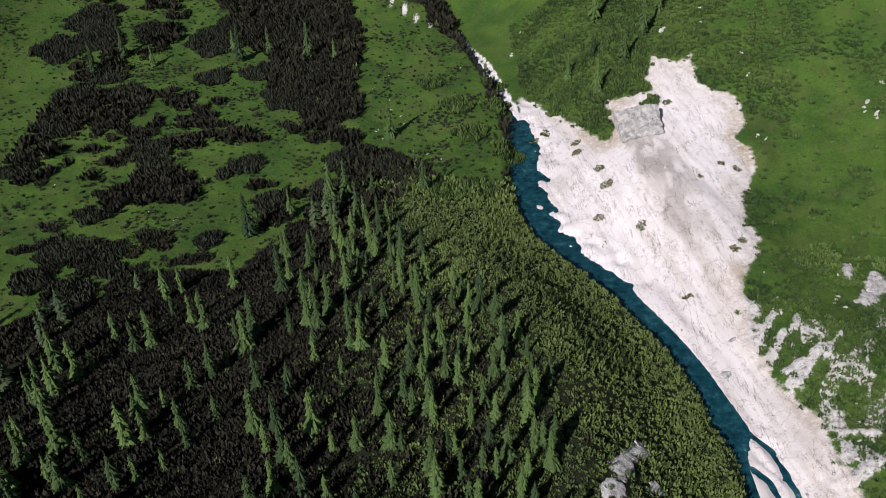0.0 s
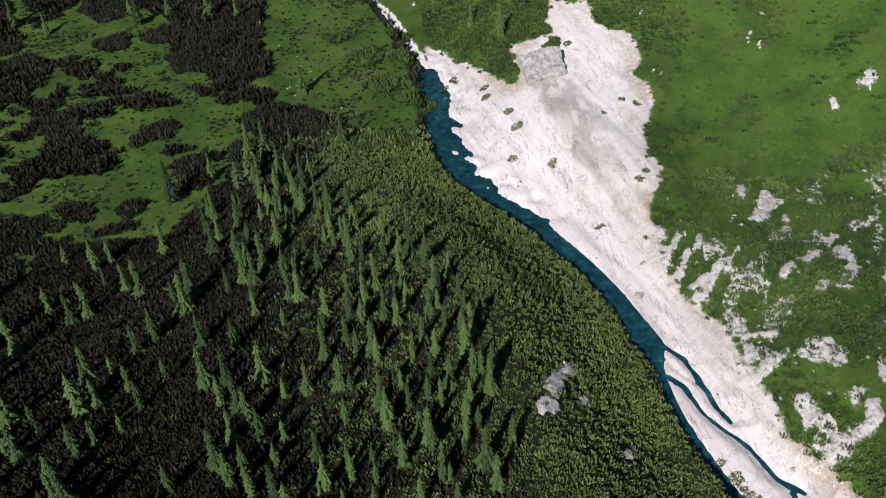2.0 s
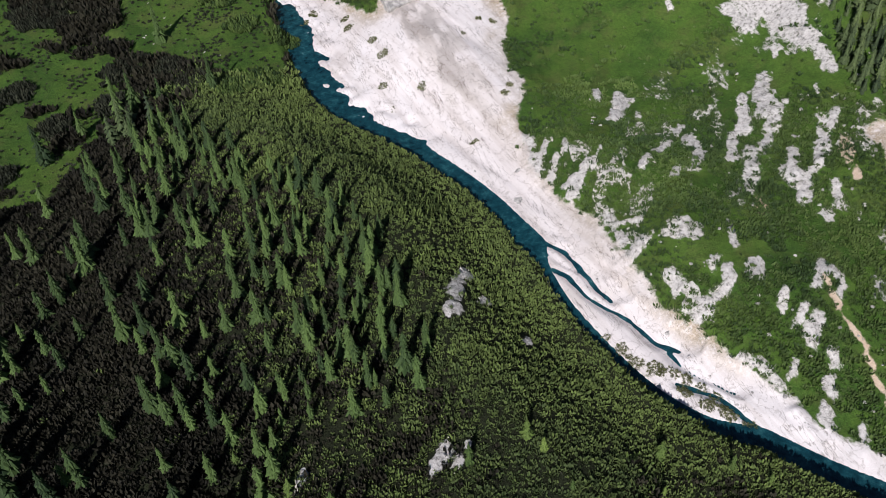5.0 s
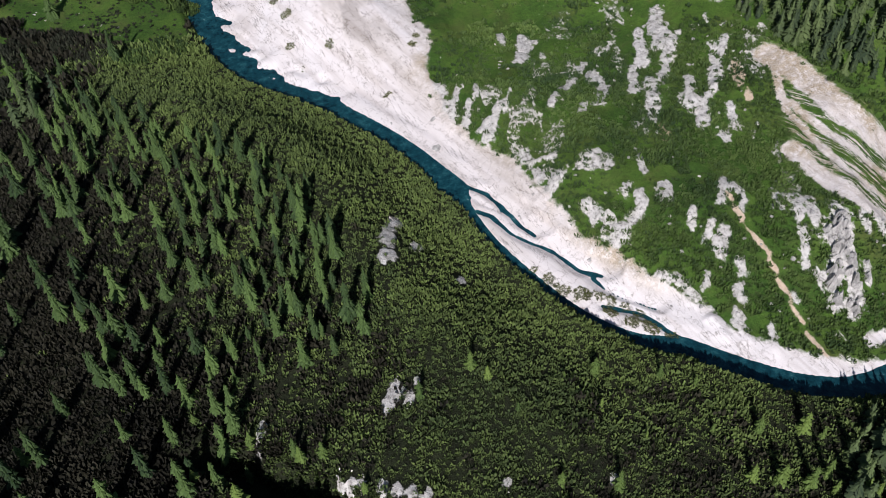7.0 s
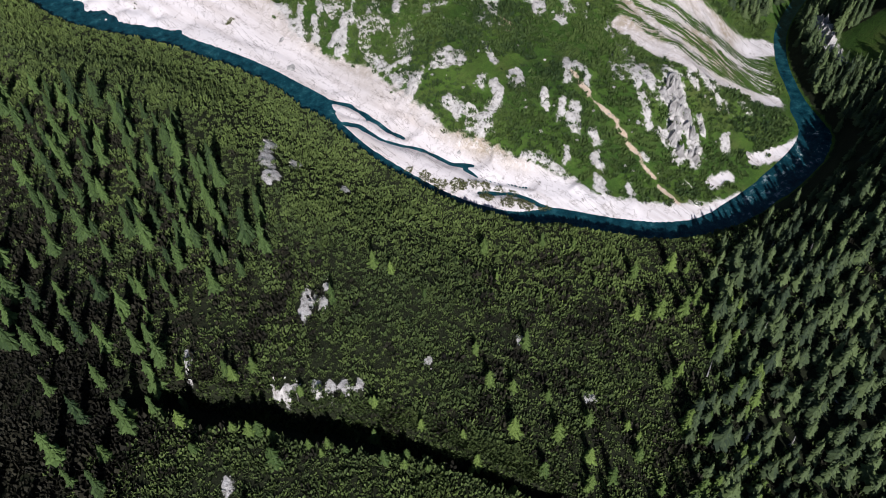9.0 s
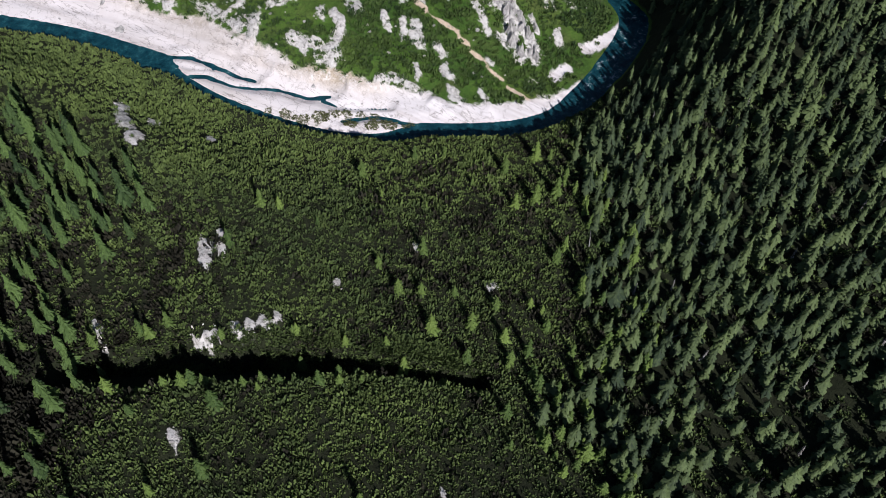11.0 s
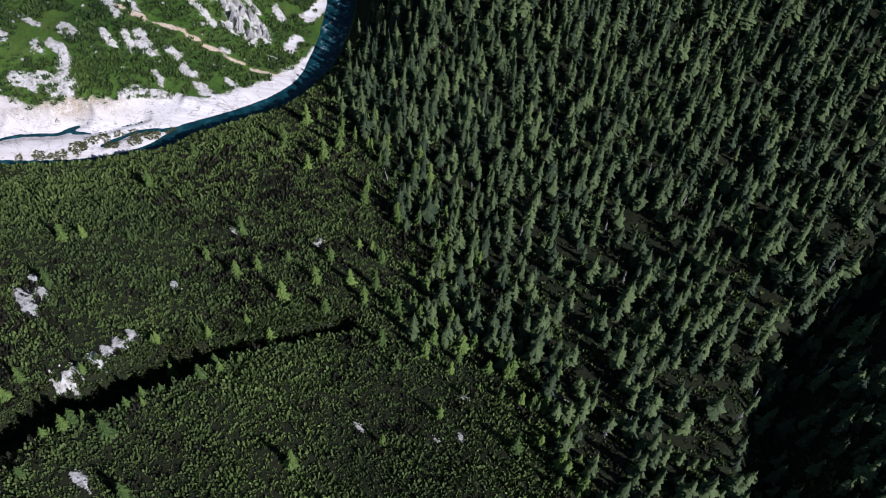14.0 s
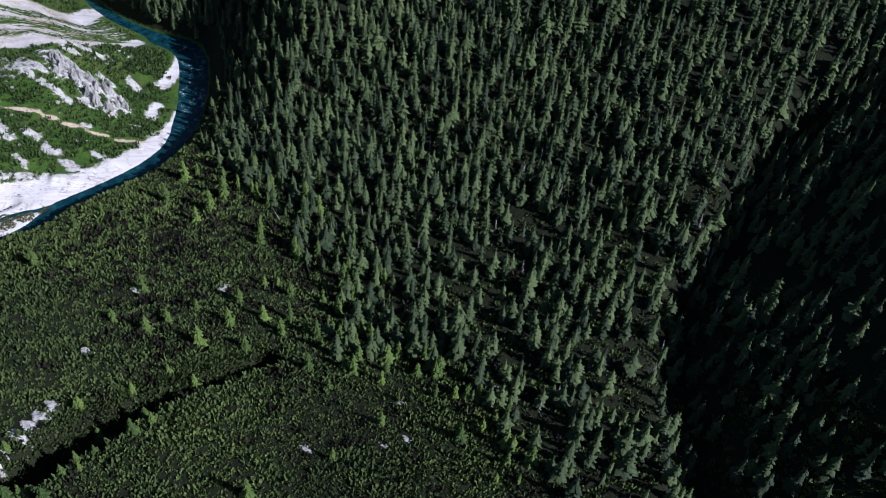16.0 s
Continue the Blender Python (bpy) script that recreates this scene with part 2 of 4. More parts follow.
ROCK_STREAKS = FAR_CLIFF + SLOPE_ROCKS_A + SLOPE_ROCKS_B + SLOPE_ROCKS_C + SLOPE_ROCKS_D + HIGH_ROCKS + TOWERS


def patches(x, y):
    """How bare the rock lies, from 0 to 1."""
    out = np.zeros_like(x)
    for cx, cy, r in BANK_ROCKS:
        near = np.nonzero((np.abs(x - cx) < 2 * r) & (np.abs(y - cy) < 2 * r))[0]
        px, py = x[near] - cx, y[near] - cy
        d = np.hypot((px * 0.86 - py * 0.5) * 1.45, (px * 0.5 + py * 0.86) * 0.75)
        d = d + 0.7 * r * rough(x[near], y[near], 0.7 * r + 2, 11) + 0.55 * r * rough(px * 1.3, py * 0.6, 2.2, 18, 3)
        out[near] = np.maximum(out[near], smooth(r * 1.35, r * 0.6, d))
    for ax, ay, bx, by, w in ROCK_STREAKS:
        reach = 2 * w + 3
        near = np.nonzero((x > min(ax, bx) - reach) & (x < max(ax, bx) + reach) & (y > min(ay, by) - reach) & (y < max(ay, by) + reach))[0]
        px, py, dx, dy = x[near] - ax, y[near] - ay, bx - ax, by - ay
        t = np.clip((px * dx + py * dy) / (dx * dx + dy * dy), 0, 1)
        d = np.hypot(px - t * dx, py - t * dy)
        along, side = (px * 0.56 + py * 0.83), (px * 0.83 - py * 0.56)
        d = d + 0.75 * w * rough(side + ax, along * 0.45 + ay, 0.5 * w + 1.5, 11) + 0.9 * rough(side + bx, along * 0.4, 2.4, 18, 3)
        out[near] = np.maximum(out[near], smooth(w * 1.4 + 1.5, w * 0.25 - 0.7, d))
    return out


def zones(x, y):
    """What lies where: gravel fan, far scree, meadow, each from 0 to 1."""
    edge = 3.0 * rough(x, y, 14, 5) + 2.2 * rough(x, y, 4.5, 6, 2)
    fan = smooth(-3.5, 3.0, inside(FAN_POLY, x, y) + edge)
    scree = smooth(-4, 4, inside(FAR_SCREE, x, y) + edge)
    return fan, scree


def washed(x, y):
    """Runnels of white stones, from 0 to 1."""
    out = np.zeros_like(x)
    for line, w in RUNNELS:
        d, _ = beside(np.asarray(spline(line, 4)), x, y)
        out = np.maximum(out, smooth(w * 1.5 + 0.8, w * 0.6, np.abs(d) + 0.8 * rough(x, y, 8, 17)))
    return out


def narrows(x, y):
    """Half the width of the stream: it is thin beside the braided bar and wide past the bend."""
    bar = smooth(228, 210, y) * smooth(104, 118, y) * smooth(165, 150, x)
    return HALF - 5.0 * bar - 1.8 * smooth(130, 105, y) * smooth(215, 185, x) * (1 - bar) - 1.8 * smooth(222, 245, y) - 4.1 * smooth(455, 515, y) + 1.2 * smooth(225, 245, x) - 5.0 * smooth(284, 298, x)


def height(x, y, fine=True):
    x, y = np.atleast_1d(np.asarray(x, float)), np.atleast_1d(np.asarray(y, float))
    u, zr = beside(COURSE, x, y)
    a, half = np.abs(u), narrows(x, y)
    w = np.where(u > 0, smooth(HALF + 6, 75, u), smooth(HALF + 3, 68, -u))
    toe = np.where(u > 0, np.clip((u - half) * 0.22, 0, 1.5) + np.clip((u - half - 6) * 0.08, 0, 5), np.clip((-u - half) * 1.15, 0, 5 + 4 * smooth(235, 205, y) * smooth(95, 108, x)))
    bed = -1.3 * np.clip(1 - (a / half) ** 2, 0, 1)
    z = zr + bed + (np.maximum(broad(x, y), zr + 2) - zr) * w + toe * (1 - w)
    # knoll inside the bend's outer bank
    z = z + 8 * np.exp(-((x - 312) / 50) ** 2 - ((y + 2) / 42) ** 2) * smooth(HALF + 1, 25, a) * (u < 0)
    # high forest edge south of the bend, falling steeply to the water
    e = (x - 262) * 0.76 - (y - 40) * 0.65
    z = z + 5 * smooth(8, 34, -u) * smooth(-4, 14, e) * smooth(150, 70, e) * smooth(-70, -25, y) * smooth(298, 268, x)
    # beyond the valley the mountains rise
    away = np.maximum(np.maximum(-300 - x, x - 500), np.maximum(-300 - y, y - 700))
    z = z + np.clip(away, 0, 3000) * 0.42 * (1 + 0.35 * rough(x, y, 600, 3))
    # wooded ridge to the south-west
    r, crest = beside(RIDGE, x, y)
    z = np.maximum(z, crest - 26 - 0.64 * np.abs(r) + 4 * rough(x, y, 40, 13))
    ditch, _ = beside(RAVINE, x, y)
    z = z - 15 * np.exp(-((ditch + 3 * rough(x, y, 30, 78, 2)) / 9) ** 2)
    g, _ = beside(GULLY, x, y)
    g = g + 2.6 * rough(x, y, 13, 77, 3)
    z = z - 14.0 * np.exp(-(np.maximum(np.abs(g) - 1.8 - 4.0 * smooth(35, 85, y), 0) / 2.0) ** 2) * smooth(0, 14, y) * smooth(135, 122, y)
    if fine:
        fan, scree = zones(x, y)
        wild = np.clip((a - half) / 15, 0, 1)
        stony = patches(x, y)
        z = z + wild * (1 - fan) * (1.6 * rough(x, y, 22, 1) + 0.5 * rough(x, y, 5, 2, 3))
        z = z + stony * (0.8 + 1.6 * np.abs(rough(x, y, 7, 14, 4)))
        z = z + smooth(20, 60, u) * (1 - fan) * (3.6 * np.abs(rough(x * 0.86 - y * 0.5, (x * 0.5 + y * 0.86) * 0.35, 15, 15, 4)) + 4.0 * rough(x * 0.86 - y * 0.5, (x * 0.5 + y * 0.86) * 0.4, 44, 28, 2)) * smooth(460, 380, y)
        z = z + fan * np.clip((a - half) / 6, 0, 1) * (-0.6 * np.abs(rough(x * 0.9 + y * 0.25, y * 0.12, 6, 16, 3)) + 0.5 * rough(x + y * 0.4, y * 0.35, 9, 4, 4) + 0.15 * rough(x, y, 2.5, 6, 2))
        # ledges and pools along the upper stream
        ledge = fan * smooth(half - 2.5, half + 0.5, u) * smooth(half + 19, half + 11, u) * smooth(300, 340, y)
        z = z + ledge * (2.6 * rough(x * 0.8 + y * 0.5, (y * 0.8 - x * 0.5) * 0.6, 5, 19, 3) - 0.85)
        for line, w in BRAIDS:
            d, _ = beside(np.asarray(spline(line, 4)), x, y)
            d = np.abs(d + 1.1 * rough(x, y, 9, 23, 3))
            z = np.where(d < 9, np.minimum(z, zr - 0.34 + 0.26 * rough(x, y, 6, 24, 3) + 0.42 * np.maximum(d - w, 0)), z)
    return z


# ---- materials ----
def material(name):
    m = bpy.data.materials.new(name)
    m.use_nodes = True
    return m, m.node_tree.nodes, m.node_tree.links, m.node_tree.nodes["Principled BSDF"]


def noise_node(n, l, scale, detail=6, rough_=0.6, vector=None):
    t = n.new("ShaderNodeTexNoise")
    t.inputs["Scale"].default_value, t.inputs["Detail"].default_value, t.inputs["Roughness"].default_value = scale, detail, rough_
    if vector:
        l.new(vector, t.inputs["Vector"])
    return t.outputs["Fac"]


def ramp(n, l, fac, stops):
    r = n.new("ShaderNodeValToRGB")
    e = r.color_ramp.elements
    while len(e) < len(stops):
        e.new(0.5)
    for el, (pos, col) in zip(e, stops):
        el.position, el.color = pos, (*col, 1)
    l.new(fac, r.inputs[0])
    return r.outputs[0]


def mixed(n, l, fac, a, b, kind="MIX"):
    m = n.new("ShaderNodeMix")
    m.data_type, m.blend_type = "RGBA", kind
    for socket, v in ((m.inputs[0], fac), (m.inputs[6], a), (m.inputs[7], b)):
        if isinstance(v, (int, float)):
            socket.default_value = v
        elif isinstance(v, tuple):
            socket.default_value = (*v, 1)
        else:
            l.new(v, socket)
    return m.outputs[2]


def calc(n, l, op, a, b, c=None):
    m = n.new("ShaderNodeMath")
    m.operation = op
    for k, v in enumerate((a, b, c)):
        if v is None:
            continue
        if isinstance(v, (int, float)):
            m.inputs[k].default_value = v
        else:
            l.new(v, m.inputs[k])
    return m.outputs[0]


def bumped(n, l, bsdf, fac, strength, distance):
    b = n.new("ShaderNodeBump")
    b.inputs["Strength"].default_value, b.inputs["Distance"].default_value = strength, distance
    l.new(fac, b.inputs["Height"])
    l.new(b.outputs[0], bsdf.inputs["Normal"])


def mask(n, name):
    a = n.new("ShaderNodeAttribute")
    a.attribute_name = name
    return a.outputs["Fac"]


def position(n, l, scale=(1, 1, 1), turn=0.0):
    g = n.new("ShaderNodeNewGeometry")
    m = n.new("ShaderNodeMapping")
    m.inputs["Scale"].default_value, m.inputs["Rotation"].default_value = scale, (0, 0, turn)
    l.new(g.outputs["Position"], m.inputs["Vector"])
    return m.outputs[0]


def downhill(n, l, scale, turn):
    """The place, first turned so that the fall of a slope lies along y, then stretched."""
    m = n.new("ShaderNodeMapping")
    m.inputs["Scale"].default_value = scale
    l.new(position(n, l, (1, 1, 1), turn), m.inputs["Vector"])
    return m.outputs[0]


def ground_material():
    m, n, l, bsdf = material("valley_ground")
    here = position(n, l)
    # limestone gravel, washed in long streaks that fan out from the block
    speck = noise_node(n, l, 1.4, 8, 0.7, here)
    coarse = noise_node(n, l, 0.16, 7, 0.62, here)
    wash = calc(n, l, "ADD", mask(n, "wash"), calc(n, l, "MULTIPLY_ADD", coarse, 0.20, -0.10))
    gravel = mixed(n, l, 0.26, ramp(n, l, wash, [(0.12, (0.40, 0.36, 0.33)), (0.26, (0.62, 0.57, 0.53)), (0.38, (0.75, 0.70, 0.68)), (0.75, (0.80, 0.77, 0.765))]),
                   ramp(n, l, speck, [(0.28, (0.44, 0.40, 0.38)), (0.44, (0.76, 0.72, 0.70)), (0.7, (0.82, 0.79, 0.77))]))
    dots = ramp(n, l, noise_node(n, l, 0.5, 5, 0.6, here), [(0.27, (0.45, 0.42, 0.38)), (0.32, (1, 1, 1))])
    gravel = mixed(n, l, 0.85, gravel, dots, "MULTIPLY")
    crevice = noise_node(n, l, 0.11, 5, 0.55, here)
    vein = ramp(n, l, calc(n, l, "ABSOLUTE", calc(n, l, "SUBTRACT", crevice, 0.5), 0), [(0.0, (0.62, 0.60, 0.58)), (0.014, (1, 1, 1))])
    gravel = mixed(n, l, 0.8, gravel, vein, "MULTIPLY")
    soft = ramp(n, l, noise_node(n, l, 0.22, 5, 0.6, downhill(n, l, (1, 0.07, 0.1), -0.2)), [(0.36, (0.72, 0.69, 0.66)), (0.52, (1, 1, 1))])
    gravel = mixed(n, l, 0.55, gravel, soft, "MULTIPLY")
    # cracks and rills that run down the fan
    rill = noise_node(n, l, 0.30, 6, 0.6, position(n, l, (1, 0.16, 0.3), 0.2))
    line = ramp(n, l, calc(n, l, "ABSOLUTE", calc(n, l, "SUBTRACT", rill, 0.53), 0), [(0.0, (0.30, 0.29, 0.28)), (0.006, (0.62, 0.60, 0.58)), (0.016, (1, 1, 1))])
    gaps = ramp(n, l, noise_node(n, l, 0.07, 4, 0.6, here), [(0.44, (0, 0, 0)), (0.56, (1, 1, 1))])
    gravel = mixed(n, l, gaps, gravel, mixed(n, l, 1.0, gravel, line, "MULTIPLY"))
    gravel = mixed(n, l, calc(n, l, "MULTIPLY", mask(n, "fringe"), ramp(n, l, noise_node(n, l, 0.4, 7, 0.7, here), [(0.32, (0, 0, 0)), (0.52, (1, 1, 1))])),
                   gravel, ramp(n, l, speck, [(0.3, (0.20, 0.16, 0.10)), (0.6, (0.52, 0.44, 0.34))]))
    # alpine turf
    tuft = noise_node(n, l, 0.55, 8, 0.7, here)
    patch = noise_node(n, l, 0.035, 5, 0.6, here)
    turf = mixed(n, l, 0.5, ramp(n, l, tuft, [(0.3, (0.016, 0.040, 0.010)), (0.46, (0.046, 0.114, 0.016)), (0.72, (0.100, 0.195, 0.030))]),
                 ramp(n, l, patch, [(0.3, (0.026, 0.060, 0.013)), (0.45, (0.058, 0.110, 0.019)), (0.56, (0.098, 0.165, 0.026)), (0.68, (0.095, 0.125, 0.032))]))
    blade = ramp(n, l, noise_node(n, l, 1.7, 7, 0.75, here), [(0.34, (0.35, 0.38, 0.35)), (0.52, (0.95, 0.95, 0.95)), (0.68, (1.35, 1.3, 1.2))])
    turf = mixed(n, l, 0.8, turf, blade, "MULTIPLY")
    dry = ramp(n, l, noise_node(n, l, 0.06, 8, 0.7, here), [(0.50, (0, 0, 0)), (0.64, (1, 1, 1))])
    turf = mixed(n, l, calc(n, l, "MULTIPLY", dry, 0.28), turf, (0.125, 0.105, 0.045))
    # needle litter under the scrub, its near-black tone deepening the shade in gaps
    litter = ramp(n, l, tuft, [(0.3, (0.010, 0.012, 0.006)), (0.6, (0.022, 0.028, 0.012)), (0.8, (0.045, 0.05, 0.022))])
    # bare limestone
    crack = noise_node(n, l, 0.5, 10, 0.75, position(n, l, (1, 1, 0.4)))
    rock = ramp(n, l, crack, [(0.34, (0.05, 0.08, 0.03)), (0.41, (0.30, 0.29, 0.26)), (0.48, (0.56, 0.54, 0.51)), (0.66, (0.76, 0.74, 0.71))])
    earth = ramp(n, l, crack, [(0.3, (0.48, 0.36, 0.25)), (0.7, (0.72, 0.60, 0.48))])
    frill = calc(n, l, "MULTIPLY_ADD", noise_node(n, l, 0.32, 9, 0.78, here), 1.9, -0.95)

    # ragged along the fall of the slope
    torn = calc(n, l, "ADD", calc(n, l, "MULTIPLY_ADD", noise_node(n, l, 0.34, 9, 0.8, position(n, l, (1.2, 0.42, 0.5), 0.6)), 1.9, -0.95), calc(n, l, "MULTIPLY", frill, 0.8))

    def cut(name, sharp=3.5, edge=None):
        s = calc(n, l, "ADD", mask(n, name), edge or frill)
        r = n.new("ShaderNodeMapRange")
        r.inputs[1].default_value, r.inputs[2].default_value = 0.5 - 0.5 / sharp, 0.5 + 0.5 / sharp
        l.new(s, r.inputs[0])
        return r.outputs[0]

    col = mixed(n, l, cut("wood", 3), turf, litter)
    col = mixed(n, l, cut("rock", 4.5, torn), col, rock)
    col = mixed(n, l, cut("earth"), col, earth)
    # thin stripes of scree between strips of low growth
    strip = calc(n, l, "ADD", noise_node(n, l, 0.62, 7, 0.72, downhill(n, l, (1, 0.075, 0.1), -0.38)), calc(n, l, "MULTIPLY_ADD", noise_node(n, l, 1.1, 5, 0.7, here), 0.22, -0.11))
    stripes = ramp(n, l, strip, [(0.51, (0, 0, 0)), (0.56, (1, 1, 1))])
    col = mixed(n, l, calc(n, l, "MULTIPLY", mask(n, "scree"), stripes), col, gravel)
    col = mixed(n, l, cut("gravel", 2.6), col, gravel)
    l.new(col, bsdf.inputs["Base Color"])
    bsdf.inputs["Roughness"].default_value = 0.92
    bsdf.inputs["Specular IOR Level"].default_value = 0.2
    fine = calc(n, l, "MULTIPLY", calc(n, l, "ADD", speck, tuft), calc(n, l, "MULTIPLY_ADD", mask(n, "gravel"), -0.72, 1.0))
    bumped(n, l, bsdf, fine, 0.75, 0.7)
    return m


def water_material():
    m, n, l, bsdf = material("river_water")
    flow = noise_node(n, l, 0.8, 6, 0.6, position(n, l))
    deep = noise_node(n, l, 0.22, 7, 0.7, position(n, l))
    foam = noise_node(n, l, 0.22, 10, 0.82, position(n, l))
    col = ramp(n, l, deep, [(0.35, (0.003, 0.022, 0.032)), (0.52, (0.008, 0.052, 0.068)), (0.72, (0.030, 0.125, 0.140))])
    white = n.new("ShaderNodeMapRange")
    white.inputs[1].default_value, white.inputs[2].default_value = 0.66, 0.80
    l.new(calc(n, l, "ADD", foam, calc(n, l, "MULTIPLY", mask(n, "rapid"), 0.10)), white.inputs[0])
    l.new(mixed(n, l, white.outputs[0], col, (0.75, 0.8, 0.8)), bsdf.inputs["Base Color"])
    bsdf.inputs["Roughness"].default_value = 0.22
    bsdf.inputs["IOR"].default_value = 1.33
    bumped(n, l, bsdf, flow, 0.5, 0.35)
    return m


def needle_material(name, dark, light, by_object):
    m, n, l, bsdf = material(name)
    if by_object:
        o = n.new("ShaderNodeObjectInfo")
        tone = o.outputs["Random"]
    else:
        tone = mask(n, "tone")
    g = n.new("ShaderNodeNewGeometry")
    tone = calc(n, l, "ADD", calc(n, l, "MULTIPLY", tone, 0.7), calc(n, l, "MULTIPLY", g.outputs["Random Per Island"], 0.3))
    fine = noise_node(n, l, 1.6, 6, 0.75, position(n, l))
    mid = tuple((a + b) / 2 for a, b in zip(dark, light))
    col = ramp(n, l, tone, [(0.1, dark), (0.5, mid), (0.92, light)])
    l.new(mixed(n, l, 0.6, col, ramp(n, l, fine, [(0.34, (0.24, 0.24, 0.24)), (0.5, (0.7, 0.7, 0.7)), (0.64, (1.0, 1.0, 1.0))]), "MULTIPLY"), bsdf.inputs["Base Color"])
    bsdf.inputs["Roughness"].default_value = 0.75
    bsdf.inputs["Specular IOR Level"].default_value = 0.25
    return m


def rock_material(name, dark, light):
    m, n, l, bsdf = material(name)
    c = noise_node(n, l, 0.35, 10, 0.7, position(n, l, (1, 1, 0.5)))
    f = noise_node(n, l, 2.5, 8, 0.75, position(n, l))
    mid = tuple((a + b) / 2 for a, b in zip(dark, light))
    col = mixed(n, l, 0.4, ramp(n, l, c, [(0.38, tuple(0.65 * v for v in dark)), (0.46, dark), (0.53, mid), (0.64, light)]), ramp(n, l, f, [(0.36, tuple(0.7 * v for v in dark)), (0.6, light)]))
    l.new(col, bsdf.inputs["Base Color"])
    bsdf.inputs["Roughness"].default_value = 0.9
    bumped(n, l, bsdf, calc(n, l, "ADD", c, f), 0.8, 0.6)
    return m


def bark_material():
    m, n, l, bsdf = material("spruce_bark")
    c = noise_node(n, l, 4, 6, 0.7, position(n, l, (1, 1, 0.2)))
    l.new(ramp(n, l, c, [(0.3, (0.05, 0.035, 0.025)), (0.7, (0.17, 0.14, 0.11))]), bsdf.inputs["Base Color"])
    bsdf.inputs["Roughness"].default_value = 0.95
    return m


GROUND = ground_material()
WATER = water_material()
SPRUCE = needle_material("spruce_needles", (0.018, 0.040, 0.014), (0.105, 0.176, 0.044), True)
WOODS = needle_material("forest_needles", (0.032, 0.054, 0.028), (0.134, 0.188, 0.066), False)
SCRUB = needle_material("dwarf_pine_needles", (0.058, 0.088, 0.030), (0.158, 0.222, 0.060), False)
THICKET = needle_material("thicket_needles", (0.010, 0.013, 0.008), (0.056, 0.066, 0.040), False)
# grey-brown shrubs, their colour lowered further to hold the shade beneath spruces
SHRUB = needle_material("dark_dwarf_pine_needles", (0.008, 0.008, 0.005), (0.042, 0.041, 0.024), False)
BUSH = needle_material("bush_leaves", (0.030, 0.062, 0.020), (0.125, 0.195, 0.046), False)
YOUNG_SPRUCE = needle_material("young_spruce_needles", (0.050, 0.092, 0.022), (0.165, 0.245, 0.050), True)
FAN_LEAF = needle_material("willow_leaves", (0.085, 0.095, 0.040), (0.22, 0.24, 0.10), False)
LIMESTONE = rock_material("limestone", (0.28, 0.275, 0.26), (0.64, 0.62, 0.59))
PALE_ROCK = rock_material("pale_river_rock", (0.40, 0.37, 0.35), (0.74, 0.71, 0.68))
BARK = bark_material()

# ---- mesh helpers ----


def raw_mesh(name, verts, faces, mat, smooth_=False, attributes=()):
    """A mesh from arrays of corners and of triangles or quads."""
    verts, faces = np.ascontiguousarray(verts, np.float32), np.ascontiguousarray(faces, np.int32)
    me, k = bpy.data.meshes.new(name), faces.shape[1]
    me.vertices.add(len(verts))
    me.vertices.foreach_set("co", verts.ravel())
    me.loops.add(faces.size)
    me.loops.foreach_set("vertex_index", faces.ravel())
    me.polygons.add(len(faces))
    me.polygons.foreach_set("loop_start", np.arange(0, faces.size, k, dtype=np.int32))
    me.polygons.foreach_set("use_smooth", np.full(len(faces), smooth_))
    for key, values in attributes:
        me.attributes.new(key, "FLOAT", "POINT").data.foreach_set("value", np.ascontiguousarray(values, np.float32))
    me.materials.append(mat)
    me.update(calc_edges=True)
    return me


def strewn(templates, places, turns, scales, pick, tones):
    """One pair of arrays from many copies of small templates."""
    vs, fs, ts, base = [], [], [], 0
    for k, (tv, tf) in enumerate(templates):
        chosen = np.nonzero(pick == k)[0]
        if not len(chosen):
            continue
        c, s = np.cos(turns[chosen])[:, None], np.sin(turns[chosen])[:, None]
        sc = scales[chosen]
        x, y = tv[None, :, 0] * sc[:, :1], tv[None, :, 1] * sc[:, :1]
        v = np.stack([x * c - y * s, x * s + y * c, tv[None, :, 2] * sc[:, 1:2] + 0 * x], -1) + places[chosen][:, None]
        vs.append(v.reshape(-1, 3))
        fs.append((tf[None] + (np.arange(len(chosen)) * len(tv))[:, None, None]).reshape(-1, tf.shape[1]) + base)
        ts.append(np.repeat(tones[chosen], len(tv)))
        base += len(chosen) * len(tv)
    return np.concatenate(vs), np.concatenate(fs), np.concatenate(ts)


def part(name, me, parent, label=""):
    ob = new(name, me)
    ob.parent = parent
    return tagged(ob, label)


# ---- ground: one sheet to the horizon ----
def stretch(lo, hi, step, far):
    inner = np.arange(lo, hi + 0.1, step)
    out, d = [], step
    edge = 0.0
    while edge < far:
        d *= 1.22
        edge += d
        out.append(edge)
    out = np.array(out)
    return np.concatenate([lo - out[::-1], inner, hi + out])


